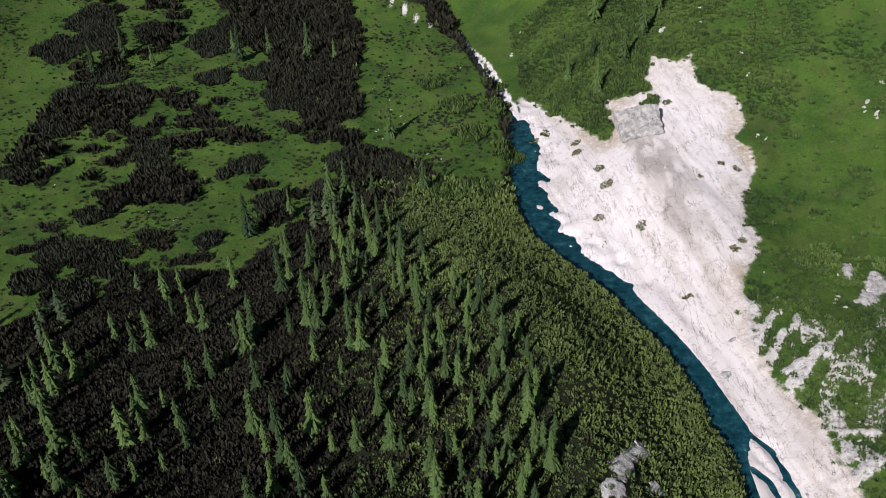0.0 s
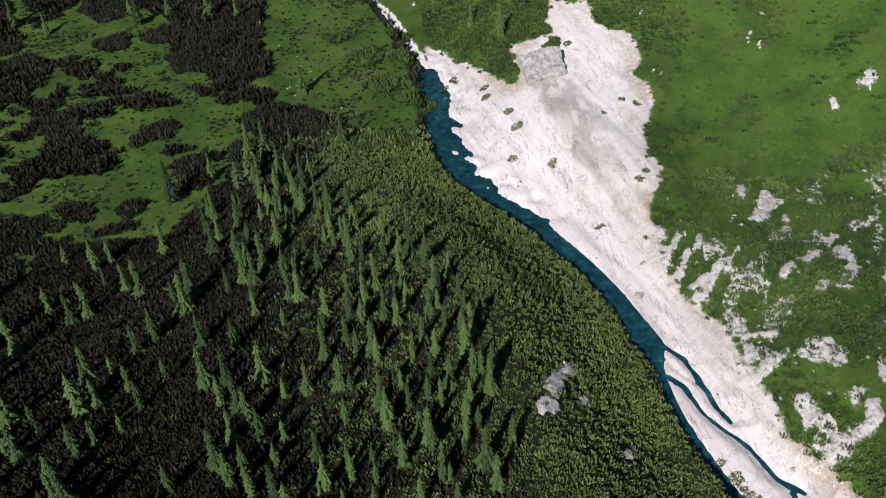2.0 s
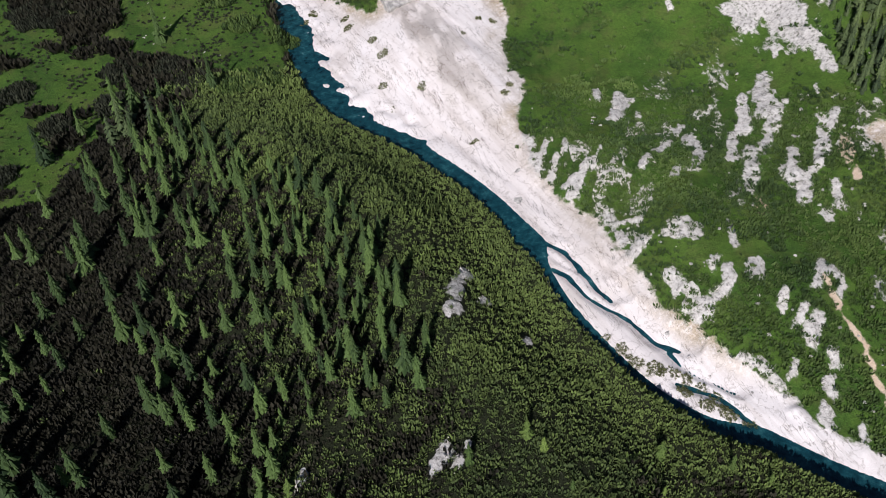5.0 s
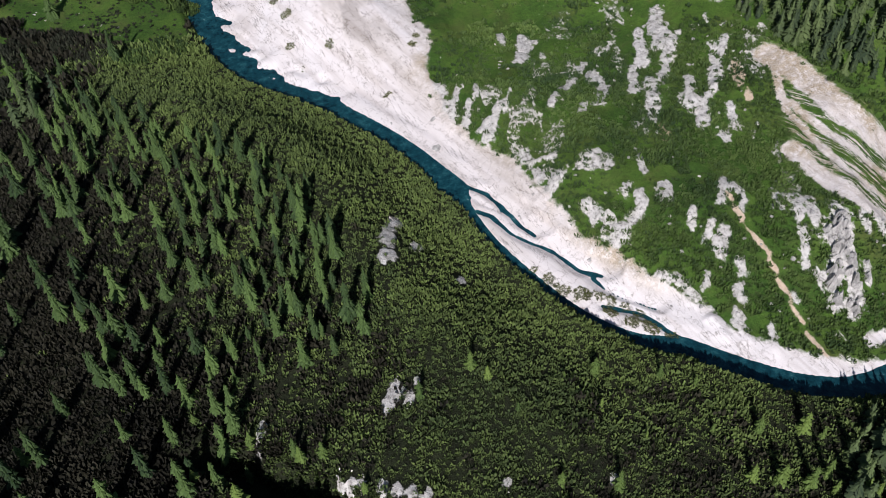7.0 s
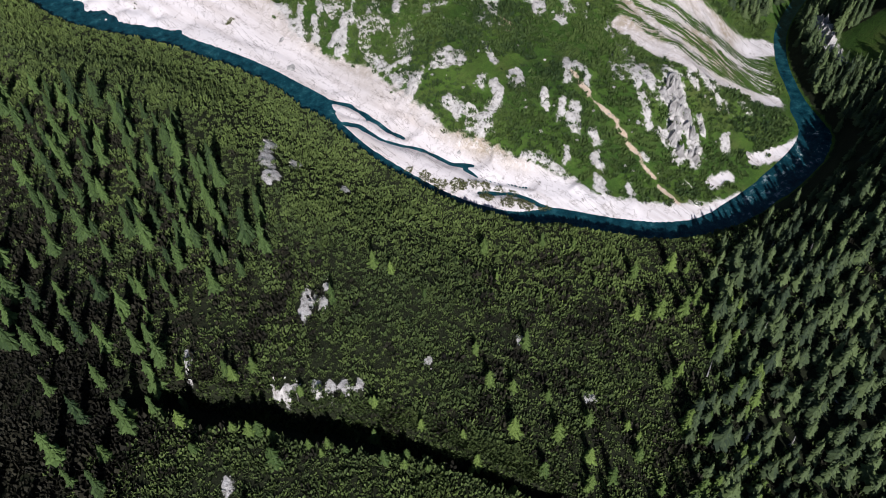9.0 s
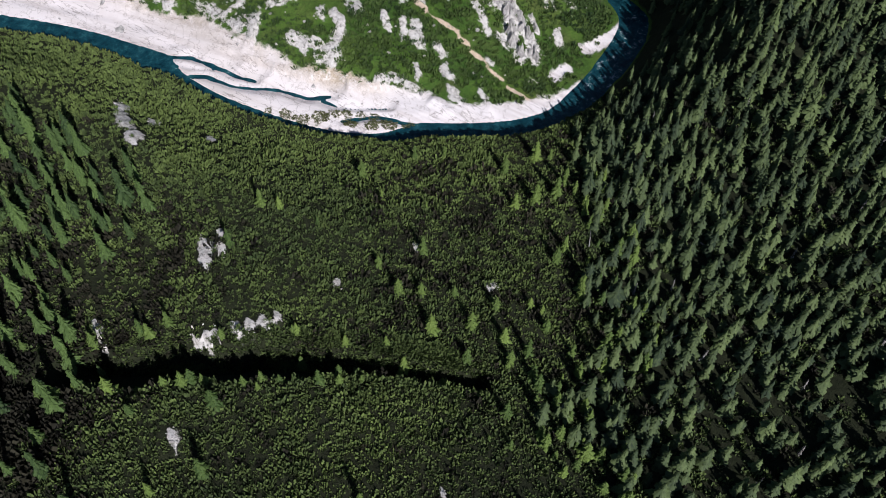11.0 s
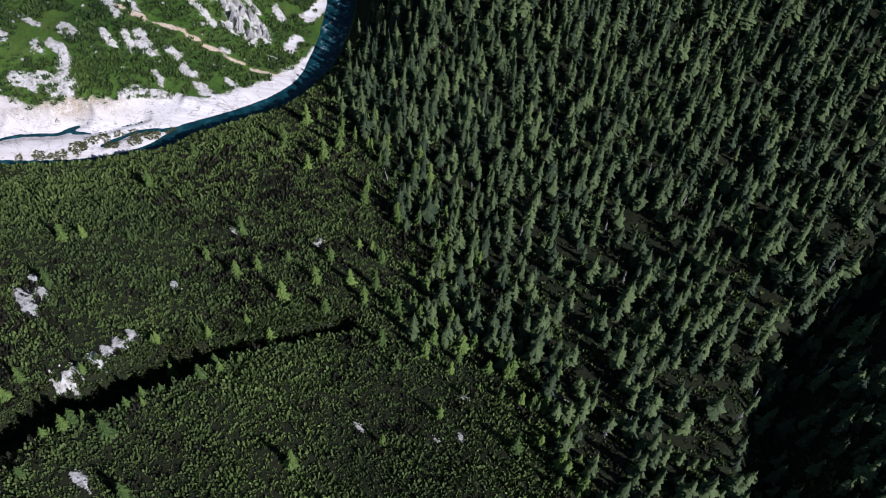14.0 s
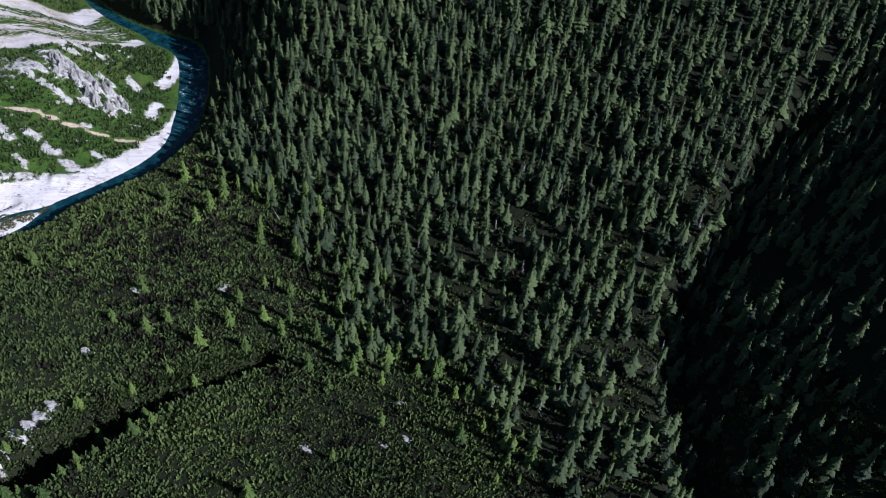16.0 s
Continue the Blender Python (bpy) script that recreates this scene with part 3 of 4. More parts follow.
def build_ground():
    gx, gy = stretch(-240, 380, 2.0, 4000), stretch(-260, 600, 2.0, 4000)
    gx = np.sort(np.concatenate([gx, np.arange(99, 165, 2.0)]))
    gy = np.sort(np.concatenate([gy, np.arange(91, 255, 2.0)]))
    x, y = np.meshgrid(gx, gy)
    x, y = x.ravel(), y.ravel()
    z = height(x, y)
    fan, scree = zones(x, y)
    u, _ = beside(COURSE, x, y)
    gravel = fan
    half = narrows(x, y)
    gravel = np.maximum(gravel, smooth(half + 3, half, np.abs(u)) * (u > -2) * smooth(226, 212, x))
    gravel = np.maximum(gravel, washed(x, y))
    rock = patches(x, y)
    along, side = x * 0.5 + y * 0.86, x * 0.86 - y * 0.5
    stony = smooth(24, 40, u) * smooth(340, 250, y) * smooth(300, 275, x) * (1 - fan) * (1 - smooth(-8, -2, inside(FAR_SCREE, x, y)))
    broken = rough(side, along * 0.42, 8, 29, 4) + 0.45 * rough(side, along * 0.5, 60, 30, 2) + 0.16 * smooth(170, 240, x) - 0.06
    rock = np.maximum(rock * 0.95, 0.85 * stony * smooth(0.26, 0.46, broken))
    near = inside(FAN_POLY, x, y)
    fringe = smooth(15, 0, near) * smooth(16, 34, u) * (0.35 + 0.65 * smooth(-0.2, 0.3, rough(x, y, 18, 25)))
    wash = 0.52 + 0.34 * rough(np.arctan2(x - 128, 470 - y) * 46, np.hypot(x - 128, y - 470) * 0.025, 3.0, 26, 4)
    debris = 1.3 * np.exp(-((x - 112 - 0.08 * (430 - y)) / 13) ** 2) * smooth(438, 424, y) * smooth(285, 400, y)
    wash = np.clip(wash - 0.5 * debris * (0.35 + 0.65 * smooth(-0.3, 0.3, rough(x, y * 0.6, 9, 36, 3))), 0, 1)
    wash = np.where(fan < 0.05, 0.62, wash)
    earth = np.zeros_like(x)
    for cx, cy, a, b in EARTH_SCARS:
        px, py = (x - cx) * 0.88 - (y - cy) * 0.46, (x - cx) * 0.46 + (y - cy) * 0.88
        earth = np.maximum(earth, 0.85 * smooth(1.3, 0.4, np.hypot(px / a, py / b) + 0.4 * rough(x, y, 5, 27)))
    for line, w in EARTH_TRACKS:
        d, _ = beside(np.asarray(spline(line, 4)), x, y)
        earth = np.maximum(earth, smooth(w * 1.4, w * 0.5, np.abs(d) + 0.5 * rough(x, y, 5, 12)))
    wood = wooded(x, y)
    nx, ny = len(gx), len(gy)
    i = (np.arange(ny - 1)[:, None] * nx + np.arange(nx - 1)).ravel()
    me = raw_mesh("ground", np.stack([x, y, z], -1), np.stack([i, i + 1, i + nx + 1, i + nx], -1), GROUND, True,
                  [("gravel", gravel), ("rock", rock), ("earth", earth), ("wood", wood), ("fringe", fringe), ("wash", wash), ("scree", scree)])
    tagged(new("ground", me), "alpine valley ground with turf, scree and white gravel", "ground", kind="structure")


def build_water():
    line = spline(RIVER, 16)[:, :3]
    d = np.gradient(line[:, :2], axis=0)
    d /= np.linalg.norm(d, axis=1)[:, None]
    side = np.stack([-d[:, 1], d[:, 0]], -1)
    across = np.array([-10, -7, -4, -1, 2, 5, 8, 12, 16, 20, 25.0])
    wide = np.maximum(smooth(250, 225, line[:, 1]) * smooth(85, 110, line[:, 1]), 0.7 * smooth(300, 340, line[:, 1]) * smooth(500, 470, line[:, 1]))
    v, rapid = [], []
    for a in across:
        off = a if a <= 8 else 8 + (a - 8) * wide
        p = line[:, :2] + side * np.reshape(off, (-1, 1))
        v.append(np.column_stack([p, line[:, 2] + 0.06 * rough(p[:, 0], p[:, 1], 3, 9, 2) - 0.02]))
        rapid.append(np.full(len(line), 0.25) + 0.75 * smooth(190, 215, line[:, 0]) * smooth(292, 280, line[:, 0]))
    v = np.stack(v, 1).reshape(-1, 3)
    rapid = np.stack(rapid, 1).ravel()
    k, m = len(across), len(line)
    i = (np.arange(m - 1)[:, None] * k + np.arange(k - 1)).ravel()
    me = raw_mesh("river", v, np.stack([i, i + k, i + k + 1, i + 1], -1), WATER, True, [("rapid", rapid)])
    tagged(new("water", me), "clear teal mountain river with white riffles", "river", kind="structure")


# ---- what grows where ----
SPRUCE_WOOD = [(-230, 300), (-201, 302), (-181, 314), (-143, 332), (-106, 335), (-74, 352), (-66, 388), (-45, 398), (-23, 353),
               (-6, 307), (18, 265), (36, 249), (35, 221), (40, 195), (36, 170), (30, 150), (5, 135), (-20, 128), (-45, 100),
               (-80, 60), (-140, 40), (-240, 100)]
EAST_WOOD = [(176, 42), (143, 21), (123, 0), (94, -3), (88, -26), (62, -14), (42, -4), (36, -36), (19, -60), (0, -62), (-50, -90),
             (-120, -130), (-200, -300), (500, -300), (500, 10), (560, 128), (450, 120), (385, 112), (348, 101), (325, 86), (313, 66), (290, 41), (262, 35), (230, 35), (205, 38)]
MEADOW = [(-64, 720), (-53, 643), (-50, 569), (-47, 506), (-75, 486), (-59, 463), (-28, 455), (-11, 425), (16, 396), (36, 405),
          (40, 440), (42, 490), (39, 542), (32, 582), (-8, 679)]
WEST_MEADOW = [(-420, 300), (-240, 306), (-181, 322), (-143, 340), (-106, 345), (-80, 362), (-70, 385), (-60, 402), (-46, 470), (-75, 500), (-108, 530), (-116, 590), (-150, 650), (-190, 720), (-420, 720)]
EARTH_SCARS = [(206, 195, 3.2, 11.0), (256, 203, 3.8, 11.0), (250, 188, 2.4, 5.0)]
EARTH_TRACKS = [([(203, 150), (201, 143), (199, 134)], 1.0), ([(199, 136), (198, 119), (195, 107), (192, 90), (190, 76), (191, 68)], 0.85)]


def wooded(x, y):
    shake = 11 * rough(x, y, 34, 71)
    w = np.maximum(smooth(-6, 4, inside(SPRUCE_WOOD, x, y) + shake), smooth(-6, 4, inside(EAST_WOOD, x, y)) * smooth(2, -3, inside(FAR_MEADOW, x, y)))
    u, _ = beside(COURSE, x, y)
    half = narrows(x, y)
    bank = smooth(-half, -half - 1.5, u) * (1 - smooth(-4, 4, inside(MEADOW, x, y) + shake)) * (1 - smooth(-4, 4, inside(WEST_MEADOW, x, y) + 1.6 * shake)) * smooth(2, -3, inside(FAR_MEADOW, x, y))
    # dark litter mixed into both meadows stands in for grass in weaker sun
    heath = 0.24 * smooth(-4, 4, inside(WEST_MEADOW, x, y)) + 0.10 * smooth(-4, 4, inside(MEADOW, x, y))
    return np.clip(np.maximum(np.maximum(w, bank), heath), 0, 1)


def spruce_shape(seed, layers=13, arms=12):
    """Crown of drooping branches round a stem, 1 m high and 1 m across the base; triangles."""
    rng = np.random.default_rng(seed)
    v, f, plain = [], [], layers < 10

    def tri(*pts):
        b = len(v)
        v.extend(pts)
        f.extend([(b, b + 1, b + 2)] if len(pts) == 3 else [(b, b + 1, b + 2), (b, b + 2, b + 3)])

    for k in range(layers):
        t = k / (layers - 1)
        h, r = 0.08 + 0.88 * t + rng.uniform(-0.012, 0.012), 0.5 * (1 - t) ** 0.66 * (0.78 + 0.22 * math.sin(9 * t + seed)) + 0.03
        r *= rng.uniform(0.82, 1.12)
        n = max(5, int(arms * (1 - 0.35 * t)))
        for a in range(n):
            ang = 2 * math.pi * (a + rng.uniform(-0.3, 0.3)) / n + k * 1.3
            rr = r * rng.uniform(0.6, 1.25)
            c, s = math.cos(ang), math.sin(ang)
            wide, drop = rr * rng.uniform(0.20, 0.34) + 0.016, rr * rng.uniform(0.05, 0.46)
            lift = 0.035
            root = (0.02 * c, 0.02 * s, h + lift)
            mid = (0.6 * rr * c, 0.6 * rr * s, h + lift * 0.6 - drop * 0.25)
            left = (0.62 * rr * c - wide * s, 0.62 * rr * s + wide * c, h - drop * 0.6)
            right = (0.62 * rr * c + wide * s, 0.62 * rr * s - wide * c, h - drop * 0.6)
            tip = (rr * c, rr * s, h - drop)
            if plain:
                tri(root, left, tip)
                tri(root, tip, right)
                continue
            tri(root, left, mid)
            tri(root, mid, right)
            tri(mid, left, tip)
            tri(mid, tip, right)
    core = 6
    for a in range(core):
        p, q = 2 * math.pi * a / core, 2 * math.pi * (a + 1) / core
        tri((0.2 * math.cos(p), 0.2 * math.sin(p), 0.08), (0.2 * math.cos(q), 0.2 * math.sin(q), 0.08), (0, 0, 1.0))
    return np.array(v), np.array(f)


def stem_mesh():
    bm = bmesh.new()
    bmesh.ops.create_cone(bm, cap_ends=True, segments=7, radius1=0.018, radius2=0.004, depth=0.9, matrix=Matrix.Translation((0, 0, 0.42)))
    me = bpy.data.meshes.new("trunk")
    bm.to_mesh(me)
    bm.free()
    me.materials.append(BARK)
    return me


def sown(rng, box, step, test, jitter=0.45):
    """Places on a shaken lattice that pass the test."""
    gx, gy = np.meshgrid(np.arange(box[0], box[2], step), np.arange(box[1], box[3], step * 0.87))
    gx = gx + (np.arange(gx.shape[0]) % 2)[:, None] * step / 2
    x = (gx + rng.uniform(-jitter, jitter, gx.shape) * step).ravel()
    y = (gy + rng.uniform(-jitter, jitter, gy.shape) * step).ravel()
    keep = test(x, y) > rng.uniform(0, 1, x.shape)
    return x[keep], y[keep]


def build_spruces():
    rng = np.random.default_rng(4)
    shapes = [spruce_shape(s) for s in range(4)]
    stem = stem_mesh()
    x, y = sown(rng, (-230, 40, 50, 400), 9.0, lambda x, y: smooth(-3, 3, inside(SPRUCE_WOOD, x, y)) * ((0.46 + 0.48 * smooth(-0.15, 0.3, rough(x, y, 30, 21))) * (1 - 0.62 * smooth(-35, -85, x))))
    order = np.argsort((x + 30) ** 2 + (y - 200) ** 2)
    x, y = x[order], y[order]
    z = height(x, y)
    singles = min(300, len(x))
    origin = None
    protos = []
    for k, (v, f) in enumerate(shapes):
        protos.append(raw_mesh("spruce_crown", v, f, SPRUCE))
    for k in range(singles):
        tall = rng.uniform(9, 19) + 8 * smooth(-30, -80, x[k]) * rng.uniform(0, 1)
        wide = tall * rng.uniform(0.33, 0.47)
        e = new("spruce")
        e.empty_display_size = 0.5
        e.matrix_basis = Matrix.LocRotScale((x[k], y[k], z[k] - 0.3), Euler((0, 0, rng.uniform(0, 6.28))), (wide, wide, tall))
        part("trunk", stem, e)
        part("crown", protos[k % 4], e)
        tagged(e, "tall green spruce standing among dwarf pine scrub", "tree", group="spruces of the west bank wood")
    thin = rng.uniform(0, 1, len(x) - singles) < 0.8
    return x[singles:][thin], y[singles:][thin]


def build_east_forest(more):
    rng = np.random.default_rng(5)
    x, y = sown(rng, (-60, -290, 480, 220), 6.2, lambda x, y: smooth(-4, 2, inside(EAST_WOOD, x, y) + 7 * rough(x, y, 26, 95))
                * (0.40 + 0.58 * smooth(-0.28, 0.08, rough(x, y, 24, 96) + 0.004 * (x - 60))) * (x - 0.9 * y < 560))
    fx, fy = sown(rng, (280, 110, 480, 420), 5.6, lambda x, y: smooth(-2, 2, inside(FAR_WOOD, x, y)) * 0.9)
    bx, by = sown(rng, (286, 30, 480, 140), 4.2, lambda x, y: smooth(-6, -9, beside(COURSE, x, y)[0]) * smooth(-34, -28, beside(COURSE, x, y)[0]) * 0.9)
    fx, fy = np.concatenate([fx, bx]), np.concatenate([fy, by])
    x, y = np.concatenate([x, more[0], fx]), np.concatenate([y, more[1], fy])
    u, _ = beside(COURSE, x, y)
    bare = (inside(FAR_MEADOW, x, y) < 0) & (patches(x, y) < 0.15)
    x, y, u = x[bare], y[bare], u[bare]
    clear = np.abs(u) > np.where(x > 285, 5.5, 14)
    x, y = x[clear], y[clear]
    n = len(x)
    tall = rng.uniform(8, 17, n) * np.where((x < 45) & (y > 38), 1.45, 1.0) * (1 - 0.4 * (x < 285) * smooth(32, 14, np.abs(beside(COURSE, x, y)[0])))
    shapes = [spruce_shape(s + 20, 9, 10) for s in range(6)]
    # spruces of the west wood get a lower tone, standing in for shade
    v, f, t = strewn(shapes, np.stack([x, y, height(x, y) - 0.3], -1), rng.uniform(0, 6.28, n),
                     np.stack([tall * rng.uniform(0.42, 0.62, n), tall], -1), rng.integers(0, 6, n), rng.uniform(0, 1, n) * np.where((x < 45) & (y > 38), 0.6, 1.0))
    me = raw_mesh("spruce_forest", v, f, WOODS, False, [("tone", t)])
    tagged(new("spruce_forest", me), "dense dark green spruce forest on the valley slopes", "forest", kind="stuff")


def tuft_shape(seed, blades=11):
    """A dwarf pine: narrow upward curving shoots from one root, about 1 m across and 1 m high."""
    rng = np.random.default_rng(seed)
    v, f = [], []
    for k in range(blades):
        a, out = 2.4 * k + rng.uniform(-0.4, 0.4), 0.5 * math.sqrt((k + 0.5) / blades)
        c, s, w, top = math.cos(a), math.sin(a), rng.uniform(0.10, 0.17), rng.uniform(0.65, 1.0) * (1.1 - 0.8 * out)
        b, turn = len(v), rng.uniform(-0.9, 0.9)
        wx, wy = -w * math.sin(a + turn), w * math.cos(a + turn)
        v += [(0.5 * out * c, 0.5 * out * s, 0.0), (out * c + wx, out * s + wy, top * 0.45), (out * c - wx, out * s - wy, top * 0.5), (1.22 * out * c, 1.22 * out * s, top)]
        f += [(b, b + 2, b + 1), (b + 1, b + 2, b + 3)]
    return np.array(v), np.array(f)


def build_scrub():
    rng = np.random.default_rng(6)

    def test(x, y):
        u, _ = beside(COURSE, x, y)
        w = wooded(x, y) * (u < -narrows(x, y) - 0.4) * 0.97
        g, _ = beside(GULLY, x, y)
        w = np.where((np.abs(g) < 1.5 + 2.5 * smooth(35, 85, y)) & (y > 6) & (y < 130), 0, w)
        w = w * np.where(inside(SPRUCE_WOOD, x, y) > 4, 0.6 + 0.4 * smooth(-0.28, -0.05, rough(x, y, 11, 97)), 1.0)
        thicket = smooth(0.22, 0.30, rough(x, y, 30, 91) + 0.35 * rough(x, y, 9, 92)) * smooth(-2, 2, inside(WEST_MEADOW, x, y))
        w = np.maximum(np.where(w < 0.5, 0, w), 0.95 * thicket)
        w = w * np.where(y > 430, 0.75, 1.0) * np.where(x < -200, 0.8, 1.0)
        return np.where(inside(EAST_WOOD, x, y) > 8, w * 0.42 * (x > -70), w)

    x, y = sown(rng, (-260, -190, 215, 720), 2.12, test)
    wx, wy = sown(rng, (-60, 0, 60, 140), 0.95, lambda x, y: smooth(2.0, 4.0, beside(GULLY, x, y)[0]) * smooth(11.5, 9.5, beside(GULLY, x, y)[0]) * smooth(10, 16, y) * smooth(132, 126, y) * 0.85)
    x, y = np.concatenate([x, wx]), np.concatenate([y, wy])
    free = (patches(x, y) < 0.35) | (rng.uniform(0, 1, x.shape) < 0.15)
    free &= (y < 385) | (rng.uniform(0, 1, x.shape) < 0.5)
    x, y = x[free], y[free]
    n = len(x)
    u, _ = beside(COURSE, x, y)
    # green dwarf pine above the river; farther back grey-brown stands, darkened for tree shade
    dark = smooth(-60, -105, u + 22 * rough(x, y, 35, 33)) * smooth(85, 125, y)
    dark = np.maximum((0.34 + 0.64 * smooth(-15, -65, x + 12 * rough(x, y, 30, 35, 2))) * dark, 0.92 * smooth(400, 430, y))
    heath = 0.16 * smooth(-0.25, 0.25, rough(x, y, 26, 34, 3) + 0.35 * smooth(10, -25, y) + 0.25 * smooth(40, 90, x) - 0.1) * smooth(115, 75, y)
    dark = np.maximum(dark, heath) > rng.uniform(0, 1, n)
    big = rng.uniform(0.9, 2.6, n) * (1 + 0.45 * rough(x, y, 14, 31)) * np.where(dark, 1.35, 1.0) * np.where(y > 385, 1.9, 1.0)
    tone = np.clip(0.45 + 0.25 * smooth(-75, -30, u) + 0.6 * rough(x, y, 26, 32) + rng.uniform(-0.35, 0.35, n), 0, 1)
    # tufts on the sunlit gully walls are toned down to suggest its shade
    tone = np.where(np.abs(beside(GULLY, x, y)[0]) < 12, 0.7 * tone, tone)
    big = np.where(np.abs(beside(GULLY, x, y)[0]) < 12, 1.25 * big, big)
    z = height(x, y) - 0.15
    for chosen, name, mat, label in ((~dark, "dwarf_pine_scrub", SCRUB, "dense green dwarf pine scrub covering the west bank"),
                                     (dark, "shade_toned_pine_scrub", SHRUB, "dark grey-brown dwarf pine scrub, deepened for the shade under the spruces")):
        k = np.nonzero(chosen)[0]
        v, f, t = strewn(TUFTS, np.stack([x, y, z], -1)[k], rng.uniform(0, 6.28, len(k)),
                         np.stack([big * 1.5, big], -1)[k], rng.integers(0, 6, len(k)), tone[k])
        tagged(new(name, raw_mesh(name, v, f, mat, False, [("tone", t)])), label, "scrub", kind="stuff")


def lumps(rng, n, spread, size, flat, jag=0.35, level=3, steep=False, slim=1.0):
    """Corners and triangles of a few broken blocks lying together."""
    bm = bmesh.new()
    bmesh.ops.create_icosphere(bm, subdivisions=level, radius=1.0)
    bv = np.array([v.co for v in bm.verts])
    bf = np.array([[v.index for v in f.verts] for f in bm.faces])
    bm.free()
    vs, fs = [], []
    for k in range(n):
        q = bv.copy()
        for _ in range(12):
            d = rng.normal(size=3)
            d /= np.linalg.norm(d)
            cutoff = rng.uniform(0.35, 0.8)
            over = np.maximum(q @ d - cutoff, 0)
            q -= over[:, None] * d * 0.9
        off = rng.uniform(0, 90, 2)
        q *= (1 + jag * rough(q[:, 0] * 3 + off[0] + q[:, 2] * 2, q[:, 1] * 3 + off[1] - q[:, 2], 1.2, int(rng.integers(99)), 4))[:, None]
        s = size * rng.uniform(0.5, 1.1)
        q *= (s * rng.uniform(0.7, 1.2), s * rng.uniform(0.7, 1.2), s * flat * rng.uniform(0.7, 1.3))
        if steep:
            q[:, :2] *= (1 - 0.55 * np.clip(q[:, 2:3] / (s * flat), 0, 1))
        a = rng.uniform(0, 6.28)
        if slim != 1.0:
            q[:, :2] *= (slim, 1 / slim)
            a = 1.05 + rng.uniform(-0.5, 0.5)
        q[:, :2] = q[:, :2] @ np.array([[math.cos(a), -math.sin(a)], [math.sin(a), math.cos(a)]])
        p = rng.uniform(0, 6.28), spread * math.sqrt(rng.uniform(0, 1)) * (k > 0)
        a, b = 0.55 * p[1] * math.cos(p[0]), 1.4 * p[1] * math.sin(p[0])
        q += (a * 0.86 + b * 0.5, b * 0.86 - a * 0.5, 0)
        vs.append(q)
        fs.append(bf + k * len(bv))
    return np.concatenate(vs), np.concatenate(fs), n


def settled(v, cx, cy, sink):
    """Lay loose corners on the slope round a place."""
    e = 1.5
    z = height(np.array([cx, cx + e, cx - e, cx, cx]), np.array([cy, cy, cy, cy + e, cy - e]), False)
    gx, gy = (z[1] - z[2]) / (2 * e), (z[3] - z[4]) / (2 * e)
    out = v.copy()
    out[:, 2] += v[:, 0] * gx + v[:, 1] * gy - sink
    return out, float(height(cx, cy)[0])


def rock_thing(name, cx, cy, arrays, mat, sink, label, category, group=""):
    """One rock, or an outcrop of several blocks that are its parts."""
    v, z = settled(arrays[0], cx, cy, sink)
    pieces = arrays[2]
    if pieces == 1:
        ob = new(name, raw_mesh(name, v, arrays[1], mat, False))
    else:
        ob = new(name)
        a, b = len(v) // pieces, len(arrays[1]) // pieces
        for k in range(pieces):
            part("rock", raw_mesh("rock", v[k * a:(k + 1) * a], arrays[1][k * b:(k + 1) * b] - k * a, mat, False), ob)
    ob.location = (cx, cy, z)
    return tagged(ob, label, category, group)


def rock_row(rng, streak, size, flat, level=3, steep=False):
    """Blocks strewn along a streak of rock: its middle, and corners and triangles."""
    ax, ay, bx, by, w = streak
    long = math.hypot(bx - ax, by - ay)
    n = min(12, 3 + int((long + 2 * w) * w / 12))
    v, f, _ = lumps(rng, n, 0, size, flat, 0.35, level if size > 1.2 else 2, steep, 1.0 if steep else 1.3)
    k = len(v) // n
    for i in range(n):
        t, a, r = (i + rng.uniform(0.1, 0.9)) / n - 0.5, rng.uniform(0, 6.28), 0.75 * w * rng.uniform(0, 1)
        v[i * k:(i + 1) * k, :2] += (t * (bx - ax) + r * math.cos(a), t * (by - ay) + r * math.sin(a))
    return (ax + bx) / 2, (ay + by) / 2, (v, f, n)


